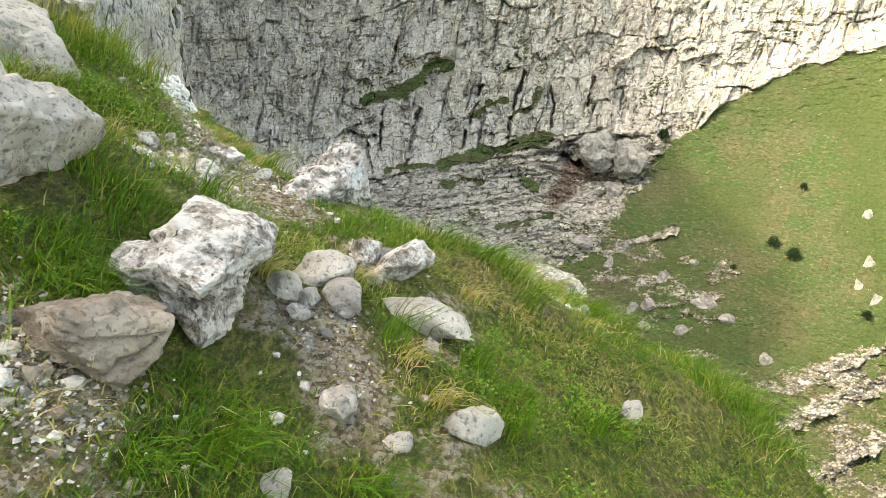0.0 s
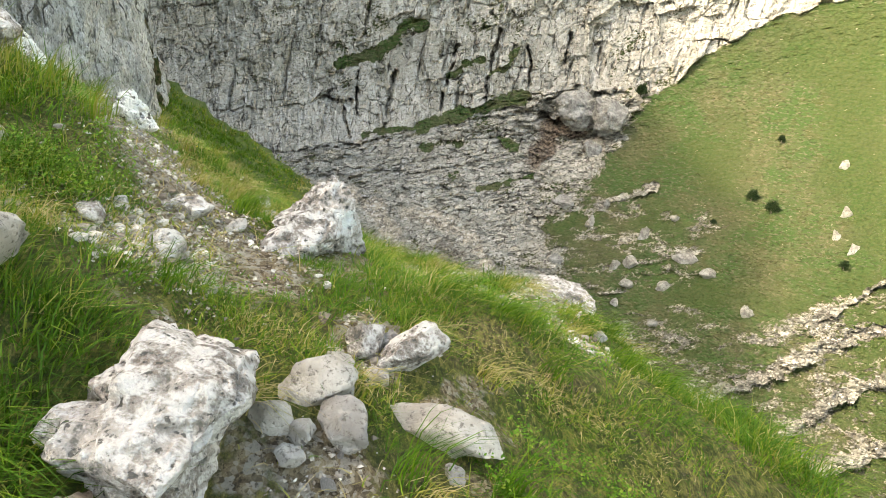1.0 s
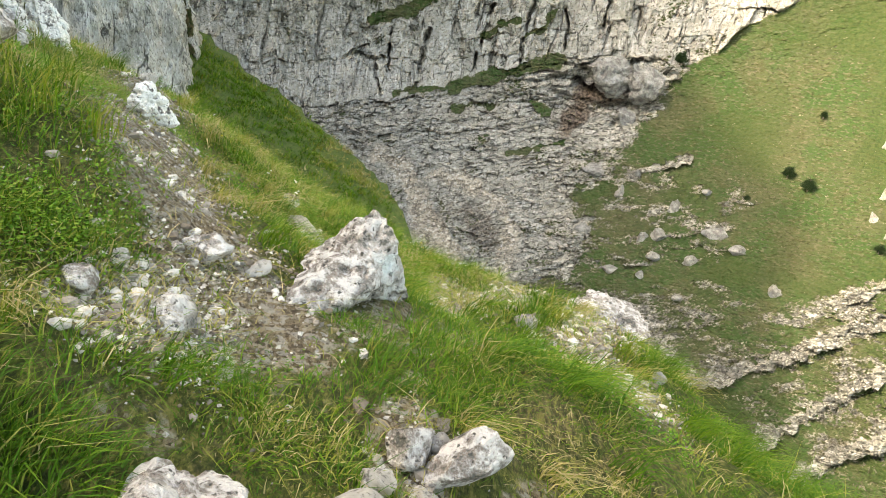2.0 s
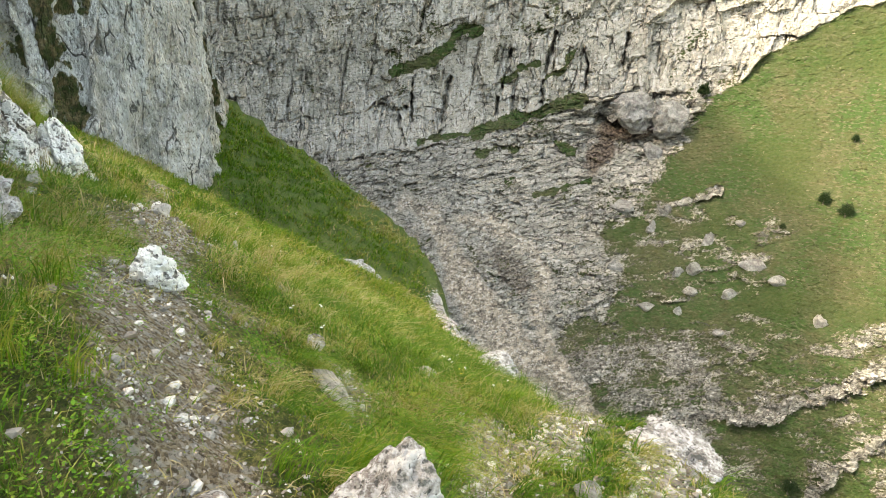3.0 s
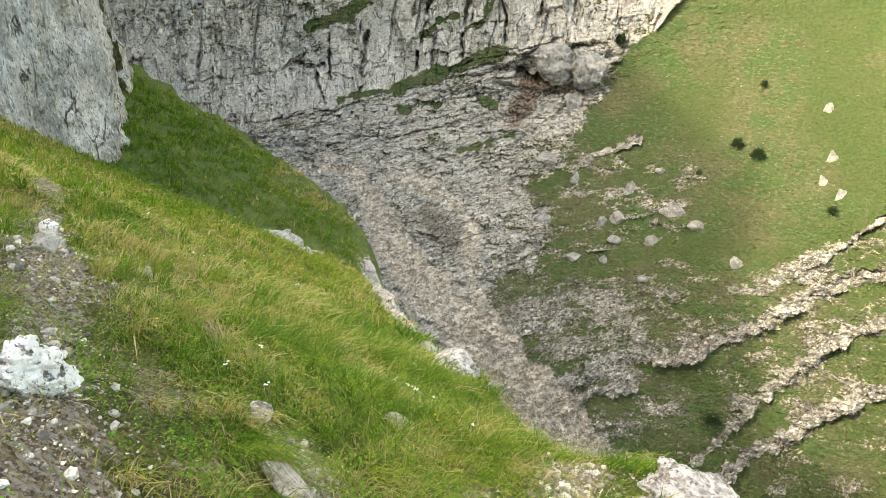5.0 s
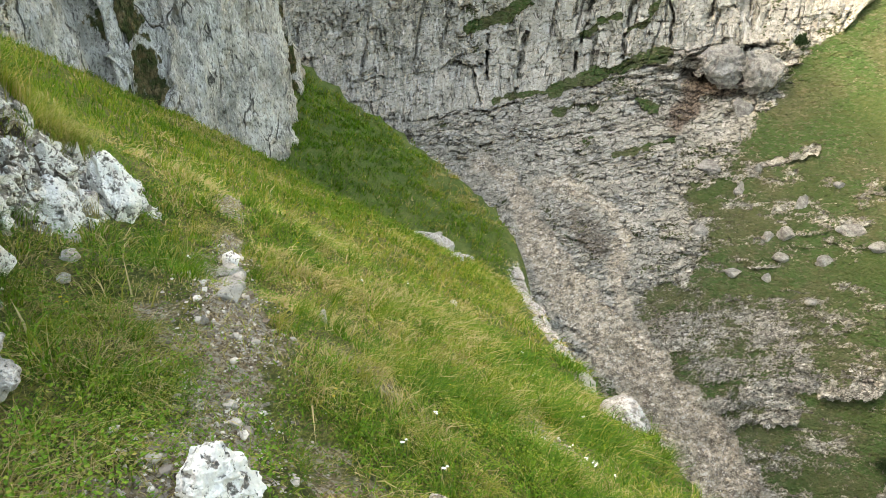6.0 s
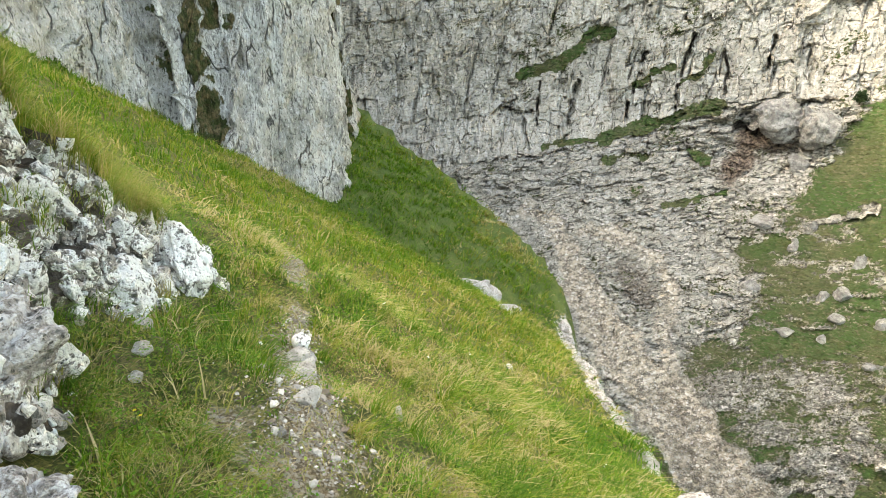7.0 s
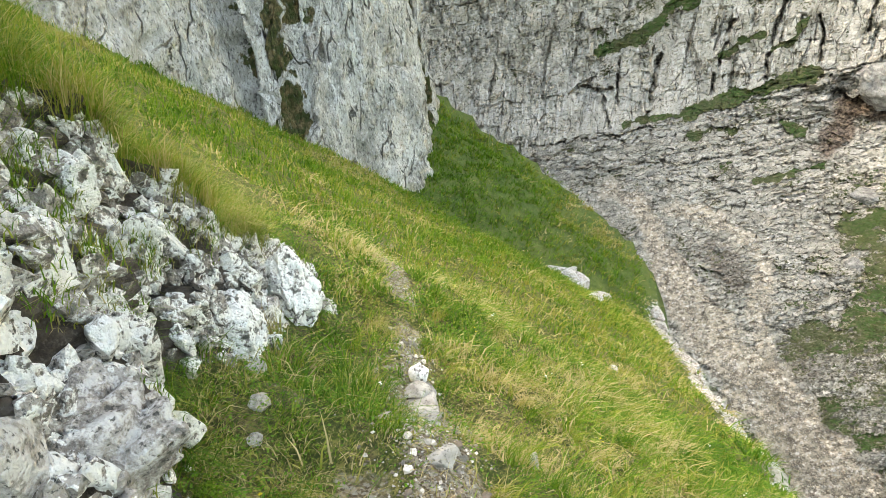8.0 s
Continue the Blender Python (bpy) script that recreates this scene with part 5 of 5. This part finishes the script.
def grass():
    rng = np.random.RandomState(12)
    x, y, z, r = turf_spots(38000, rng, 0.8)
    each = 14
    n = len(x)
    clump = fbm(x * 1.6, y * 1.6, 3, 5) + 0.55 * np.exp(-((x + 0.05) ** 2 + (y + 0.65) ** 2) / 0.35 ** 2)
    dry = np.clip(0.42 - 0.08 * step(1.5, 4, y) + 1.3 * fbm(x * 0.55, y * 0.55, 3, 6) + 1.2 * fbm(x * 2.6, y * 2.6, 3, 16) + 0.24 * rng.normal(size=n) + 0.4 * (rng.rand(n) < 0.08) - 0.06, 0, 1)
    dry = np.clip(dry + step(12, 20, y) * (-0.18 + 0.5 * np.exp(-(to_line(x, y, RIM)[0] / 3.5) ** 2) + 0.5 * fbm(x * 0.5, y * 0.5, 4, 26)), 0, 1)
    tall = np.clip(0.075 + 0.2 * clump + 0.035 * rng.normal(size=n), 0.025, 0.17) * (1 - 0.2 * step(-0.2, -0.7, x) * step(2.4, 1.4, y)) * (1 - 0.4 * np.exp(-(to_line(x, y, TRAIL)[0] / 0.5) ** 2))
    tall = tall * (1 - 0.65 * np.minimum(1, 1.5 * worn(x, y)))
    tall = tall * (1 + np.minimum(r, 30) * 0.025)
    spread = (0.022 + 0.12 * tall) * (1 + r * 0.09)
    k = np.repeat(np.arange(n), each)
    m = len(k)
    ox, oy = rng.normal(size=m), rng.normal(size=m)
    px, py = x[k] + ox * spread[k], y[k] + oy * spread[k]
    roots = np.stack([px, py, rough_ground(px, py) - 0.01], -1)
    length = tall[k] * rng.uniform(0.5, 1.35, m)
    width = np.maximum(0.0043, 0.0022 * r[k]) * rng.uniform(0.7, 1.3, m)
    wind = np.stack([0.25 + 0.6 * fbm(px * 1.2, py * 1.2, 2, 8), -0.15 + 0.8 * fbm(px * 1.2, py * 1.2, 2, 9)], -1) + 0.5 * rng.normal(size=(n, 2))[k]
    lean = wind + 0.42 * np.stack([ox, oy], -1) + 0.42 * rng.normal(size=(m, 2))
    tone = np.clip(dry[k] + 0.36 * rng.normal(size=m), 0, 1)
    blades("grass", "long green and straw-coloured alpine grass bending in the wind", roots, length, width, lean, tone, BLADES, rng, 2)
    # broad tufts of the far part of the slope
    count = 9000
    fx, fy = rng.uniform(-24, 1, count), rng.uniform(9, 44, count)
    away, side, _ = to_line(fx, fy, RIM)
    keep = (side < 0) & (away > 0.75)
    for rx, ry, reach in FOOTPRINTS:
        keep &= np.hypot(fx - rx, fy - ry) > reach * 1.3
    fx, fy = fx[keep], fy[keep]
    k = np.repeat(np.arange(len(fx)), 9)
    m = len(k)
    px, py = fx[k] + 0.12 * rng.normal(size=m), fy[k] + 0.12 * rng.normal(size=m)
    rim = np.exp(-(to_line(px, py, RIM)[0] / 4) ** 2)
    green = step(14, 26, fy + 0.4 * fx)
    tone = np.clip((0.45 - 0.24 * green + 0.7 * fbm(fx * 0.5, fy * 0.5, 3, 26))[k] + 0.35 * rim + 0.2 * rng.normal(size=m), 0, 1)
    lean = np.stack([0.5 + 0.5 * rng.normal(size=m), -0.4 + 0.5 * rng.normal(size=m)], -1)
    blades("grass", "tall grass tufts on the slope below the cliff", np.stack([px, py, rough_ground(px, py) - 0.02], -1), rng.uniform(0.15, 0.42, m), 0.0016 * np.hypot(px, py) * rng.uniform(0.6, 1.2, m), lean, tone, BLADES, rng, 2)
    # stiff dry tussocks hanging over the bank
    t = rng.rand(520)
    bx, by = (np.interp(t, np.linspace(0, 1, len(BANK)), c) for c in np.array(BANK).T)
    keep = (t > 0.1) & (t < 0.86)
    bx, by = bx[keep] - rng.uniform(0.42, 1.2, keep.sum()), by[keep] + rng.uniform(-0.1, 0.3, keep.sum())
    k = np.repeat(np.arange(len(bx)), 36)
    m = len(k)
    px, py = bx[k] + rng.normal(size=m) * 0.05, by[k] + rng.normal(size=m) * 0.05
    roots = np.stack([px, py, rough_ground(px, py)], -1)
    lean = np.stack([0.75 + 0.35 * rng.normal(size=m), -0.1 + 0.35 * rng.normal(size=m)], -1)
    mood = rng.rand(len(bx))[k]
    # loose tussocks over the slope
    q = np.stack([rng.uniform(-3.4, 1.7, 420), rng.uniform(-1.3, 8.0, 420)], -1)
    q = q[(worn(q[:, 0], q[:, 1]) < 0.45) & (to_line(q[:, 0], q[:, 1], RIM)[1] < 0)]
    for fx, fy, reach in FOOTPRINTS:
        q = q[np.hypot(q[:, 0] - fx, q[:, 1] - fy) > reach + 0.06]
    bend = np.repeat(np.stack([0.7 + 1.2 * fbm(q[:, 0] * 1.1, q[:, 1] * 1.1, 2, 8), -0.45 + 1.2 * fbm(q[:, 0] * 1.1, q[:, 1] * 1.1, 2, 9)], -1), 46, 0)
    hue = np.repeat(np.clip(0.35 + 1.2 * fbm(q[:, 0] * 0.8, q[:, 1] * 0.8, 2, 6) + 0.35 * rng.normal(size=len(q)), 0, 1.0), 46)
    q = np.repeat(np.concatenate([q, rough_ground(q[:, 0], q[:, 1])[:, None]], 1), 46, 0)
    m0 = len(q)
    roots = np.concatenate([roots, q + rng.normal(size=(m0, 3)) * (0.035, 0.035, 0.004)])
    lean = np.concatenate([lean, bend + 0.3 * rng.normal(size=(m0, 2))])
    mood = np.concatenate([mood, hue])
    # tufts on the ledges of the outcrop
    q = np.stack([rng.uniform(-2.2, 1.2, 110), rng.uniform(-0.6, 5.0, 110)], -1)
    bare = worn(q[:, 0], q[:, 1])
    q = q[(bare > 0.06) & (bare < 0.6)]
    q = np.repeat(np.concatenate([q, rough_ground(q[:, 0], q[:, 1])[:, None]], 1), 60, 0)
    m3 = len(q)
    roots = np.concatenate([roots, q + rng.normal(size=(m3, 3)) * (0.03, 0.03, 0.004)])
    lean = np.concatenate([lean, np.stack([0.9 + 0.4 * rng.normal(size=m3), -0.5 + 0.4 * rng.normal(size=m3)], -1)])
    mood = np.concatenate([mood, rng.uniform(0.75, 1.1, m3)])
    q = np.repeat(TURF_ON_ROCK, 36, 0)
    m2 = len(q)
    roots = np.concatenate([roots, q + rng.normal(size=(m2, 3)) * 0.03])
    lean = np.concatenate([lean, np.stack([0.45 + 0.45 * rng.normal(size=m2), -0.1 + 0.45 * rng.normal(size=m2)], -1)])
    mood = np.concatenate([mood, np.repeat(0.15 + 0.75 * rng.rand(len(TURF_ON_ROCK)), 36)])
    size = np.concatenate([rng.uniform(0.16, 0.4, m), rng.uniform(0.1, 0.27, m0), rng.uniform(0.06, 0.15, m3), rng.uniform(0.03, 0.09, m2)])
    m = m + m0 + m2 + m3
    q = np.repeat(CREST_TURF + rng.uniform(-0.12, 0.0, (len(CREST_TURF), 1)) * (1, 0, 0), 44, 0)
    m4 = len(q)
    roots = np.concatenate([roots, q + rng.normal(size=(m4, 3)) * (0.04, 0.04, 0.015)])
    lean = np.concatenate([lean, np.stack([0.6 + 0.4 * rng.normal(size=m4), -0.2 + 0.4 * rng.normal(size=m4)], -1)])
    mood = np.concatenate([mood, np.repeat(rng.rand(len(CREST_TURF)) ** 0.55, 44)])
    size = np.concatenate([size, rng.uniform(0.12, 0.4, m4)])
    m = m + m4
    # straw litter and stray stalks on the worn ground
    wx, wy, wz = worn_spots(6500, rng)
    roots = np.concatenate([roots, np.stack([wx, wy, wz + 0.003], -1)])
    lean = np.concatenate([lean, 1.5 * rng.normal(size=(6500, 2))])
    mood = np.concatenate([mood, np.clip(0.85 + 0.3 * rng.normal(size=6500), 0.1, 1.1)])
    size = np.concatenate([size, rng.uniform(0.02, 0.06, 6500)])
    m = m + 6500
    blades("dry_grass", "dry drooping grass tussocks along the trail and the outcrop", roots, size, np.full(m, 0.0045), lean, np.clip(0.05 + 0.85 * mood ** 1.3 + 0.15 * rng.normal(size=m), 0, 1), BLADES, rng)


grass()


def low_leaves():
    rng = np.random.RandomState(21)
    x, y, z, r = turf_spots(340000, rng, 0.6, 9.0)
    patch = fbm(x * 1.1, y * 1.1, 3, 15) + 0.5 * fbm(x * 5, y * 5, 2, 18)
    patch = patch + 0.4 * step(-0.4, -1.1, x) - 0.3 * step(-0.2, 0.5, x)
    keep = (patch > 0.02) & (rng.rand(len(x)) < 0.15 + 2.6 * patch) & (rng.rand(len(x)) < 1 - 0.6 * step(2.2, 3.2, y))
    x, y, z, r, patch = x[keep], y[keep], z[keep], r[keep], patch[keep]
    n = len(x)
    size = rng.uniform(0.004, 0.0095, n) * (1 + 0.12 * r)
    a, tilt = rng.uniform(0, 2 * math.pi, n), rng.uniform(-0.5, 0.7, n)
    c, s = np.cos(a), np.sin(a)
    h = rng.uniform(0.01, 0.085, n)
    shape = [(0, 0), (0.45, 0.42), (1, 0.35), (1.25, 0), (1, -0.35), (0.45, -0.42)]
    verts = np.zeros((n, 6, 3))
    for k, (u, w) in enumerate(shape):
        verts[:, k] = np.stack([x + size * (u * c - w * s), y + size * (u * s + w * c), z + h + size * u * tilt - 0.25 * size * abs(w)], -1)
    faces = (np.arange(n)[:, None, None] * 6 + np.array([(0, 1, 5), (1, 2, 4), (1, 4, 5), (2, 3, 4)])).reshape(-1, 3)
    ob = mesh_object("low_leaves", verts.reshape(-1, 3), faces, LEAVES, attributes=[("tone", np.repeat(np.clip(rng.rand(n) ** 1.4 * 0.75 + 0.4 * patch, 0, 1), 6))])
    tagged(ob, "low green herbs and clover leaves between the grass", "herbs", kind="stuff")


low_leaves()

# ---- wild flowers ----
WHITE = Nodes("petals").done((0.75, 0.75, 0.70), 0.7)
YELLOW = Nodes("yellow_petals").done((0.6, 0.45, 0.03), 0.7)
STEM = Nodes("stems").done((0.08, 0.13, 0.03), 0.7)


def part(name, bm, material, parent, label=""):
    me = bpy.data.meshes.new(name)
    bm.to_mesh(me), bm.free()
    me.materials.append(material)
    ob = new(name, me)
    ob.parent = parent
    return tagged(ob, label)


def flower(petals, label, heads, size):
    thing = tagged(new("wildflower"), label, "flower", "wild flowers")
    bm = bmesh.new()
    rng = random.Random(heads)
    spots = [(rng.uniform(-1, 1) * size * 1.6, rng.uniform(-1, 1) * size * 1.6, 0.1 + rng.uniform(-0.02, 0.02)) for _ in range(heads)]
    for sx, sy, sz in spots:
        bmesh.ops.create_cone(bm, cap_ends=True, segments=5, radius1=0.0016, radius2=0.001, depth=sz, matrix=Matrix.Translation((sx * 0.7, sy * 0.7, sz / 2)))
    part("stem", bm, STEM, thing)
    for sx, sy, sz in spots:
        bm = bmesh.new()
        for k in range(6):
            bmesh.ops.create_icosphere(bm, subdivisions=1, radius=size * 0.5,
                                       matrix=Matrix.Translation((sx * 0.75, sy * 0.75, sz)) @ Matrix.Rotation(k * math.pi / 3, 4, "Z") @ Matrix.Translation((size * 0.5, 0, 0)) @ Matrix.Diagonal((1, 0.6, 0.35, 1)))
        part("flower_head", bm, petals, thing)
    return thing


def flowers():
    white, yellow = flower(WHITE, "small white wildflower in the grass", 4, 0.008), flower(YELLOW, "small yellow wildflower in the grass", 2, 0.008)
    rng = random.Random(3)
    spots = [(-0.12, 4.38), (-0.06, 4.42), (-0.08, 4.3), (0.05, 4.33), (0.25, 3.8), (-0.2, 4.6), (-1.3, 3.4), (-3.4, 8.0), (-2.6, 7.0), (-1.5, 5.6), (-2.0, 6.3), (-3.0, 9.0)]
    spots += [(rng.uniform(-3.5, 0.5), rng.uniform(3, 9)) for _ in range(22)]
    for k, (x, y) in enumerate(spots):
        base = white if k % 3 or k < 6 else yellow
        m = pose(x, y, on_ground(x, y), 0, 0, rng.uniform(0, 360))
        if k in (0, 6):
            base = (white, yellow)[k == 6]
            base.matrix_world = m
        else:
            copy_thing(base, m)


flowers()

# ---- boulders and dwarf pines on the far side ----


def far_at(bearing, dip, nearer=0.0):
    r = float(smooth_table(np.array([bearing], float), np.array([dip], float))[0, 0]) - nearer
    return Vector((r * math.sin(radians(bearing)), r * math.cos(radians(bearing)), 1.57 + math.tan(radians(dip)) * (r + nearer))), r


def far_rock(label, bearing, dip, wide, high, seed, turn=0, lean=0, sub=4, nearer=0.3, rough=0.16):
    at, r = far_at(bearing, dip, nearer)
    w, h = r * radians(wide), r * radians(high)
    return rock("boulder", label, (at.x, at.y, at.z - h * 0.5), (w, min(w, h * 1.6), h), seed, FAR_ROCK, (0, lean, turn - bearing), "boulders of the far side", "boulder", sub=max(sub, 5), cuts=26, lump=0.1, rough=rough * 0.7, deep=0.28)


def boulder_material():
    n = Nodes("weathered_boulder")
    mid, fine = n.noise(0.9, 6, 0.7), n.noise(5, 6, 0.75)
    tone = n.mix(n.ramp(mid, 0.38, 0.62), (0.22, 0.21, 0.195), (0.40, 0.387, 0.362))
    tone = n.mix(n.math("MULTIPLY", n.ramp(fine, 0.47, 0.37), 0.75), tone, (0.10, 0.09, 0.08))
    return n.done(tone, 0.92, n.math("ADD", mid, n.math("MULTIPLY", fine, 0.6)), 0.35, 1.0)


FAR_ROCK = boulder_material()
far_rock("huge grey boulder wedged over a dark hollow under the cliff", 12.3, -9.3, 3.9, 3.3, 401, 0, 8, 6, 6.0, rough=0.3)
far_rock("huge rounded grey boulder beside the dark hollow", 15.2, -9.6, 3.2, 3.2, 402, 30, 0, 6, 6.5, rough=0.22)
for seed, (b, d, w, h, lean) in enumerate([(17.5, -21.9, 0.9, 1.5, 10), (18.8, -21.4, 1.5, 1.3, -10), (19.3, -19.2, 0.9, 2.3, 28), (22.8, -20.2, 2.0, 1.3, -8), (25.0, -21.1, 1.3, 1.0, 0), (21.6, -22.7, 1.3, 1.0, 0), (18.7, -23.1, 1.7, 0.9, -12),
                                            (21.5, -17.4, 0.9, 0.6, -30), (21.4, -25.8, 1.1, 0.6, -25), (15.4, -24.9, 1.5, 0.8, -20), (18.0, -24.7, 1.0, 0.8, 0), (28.6, -23.3, 1.2, 1.4, -10), (14.9, -18.7, 1.3, 1.0, -20), (12.5, -22.2, 1.5, 1.1, -20), (15.9, -17.0, 0.7, 1.0, 10),
                                            (12.6, -17.4, 2.6, 1.3, -10), (32.3, -11.3, 0.9, 1.1, -20), (33.4, -14.6, 0.8, 1.2, 10), (33.1, -16.3, 0.6, 1.1, -10), (34.4, -17.0, 0.7, 1.0, 20), (14.0, -12.9, 1.6, 1.5, -15)]):
    far_rock("grey limestone boulder lying on the far grass slope", b, d, w, h, 410 + seed, 40 * seed, lean)


def dwarf_pine(bearing, dip, wide, seed):
    at, r = far_at(bearing, dip, 0.2)
    size = r * radians(wide)
    thing = tagged(new("dwarf_pine"), "small dark green mountain pine on the far slope", "bush", "dwarf pines")
    thing.location = at
    rng = np.random.RandomState(seed)
    bm = bmesh.new()
    tips = []
    bmesh.ops.create_cone(bm, cap_ends=True, segments=7, radius1=size * 0.06, radius2=size * 0.02, depth=size * 0.9, matrix=Matrix.Translation((0, 0, size * 0.4)))
    for k in range(14):
        a, up, reach = k * 2.4, size * (0.12 + 0.05 * k), size * (0.5 - 0.025 * k) * rng.uniform(0.7, 1.2)
        tip = Vector((math.cos(a) * reach, math.sin(a) * reach, up + reach * 0.35))
        tips.append(tip)
        mid = Vector((0, 0, up))
        bmesh.ops.create_cone(bm, cap_ends=True, segments=5, radius1=size * 0.02, radius2=size * 0.006, depth=(tip - mid).length,
                              matrix=Matrix.Translation((tip + mid) / 2) @ (tip - mid).to_track_quat("Z", "Y").to_matrix().to_4x4())
    part("trunk", bm, BARK, thing)
    n = 2600
    which = rng.randint(0, len(tips), n)
    t = rng.uniform(0.25, 1.1, n)[:, None]
    centre = np.array(tips)[which] * np.concatenate([t, t, 0.6 + 0.4 * t], 1)
    p = centre + rng.normal(size=(n, 3)) * size * 0.07
    d = rng.normal(size=(n, 3)) + (0, 0, 0.6)
    d = d / np.linalg.norm(d, axis=1)[:, None] * size * 0.11
    side = np.cross(d, rng.normal(size=(n, 3)))
    side = side / np.linalg.norm(side, axis=1)[:, None] * size * 0.022
    verts = np.stack([p - side, p + side, p + d], 1).reshape(-1, 3)
    crown = mesh_object("crown", verts, np.arange(3 * n).reshape(-1, 3), NEEDLES, attributes=[("tone", np.repeat(rng.rand(n), 3))])
    crown.parent = thing


for seed, (b, d, w) in enumerate([(26.7, -15.1, 1.0), (28.3, -15.7, 1.1), (27.7, -10.5, 0.6), (34.2, -18.6, 0.8), (29.5, -35.6, 1.5), (17.0, -8.5, 1.0), (24.4, -17.4, 0.5)]):
    dwarf_pine(b, d, w, 500 + seed)
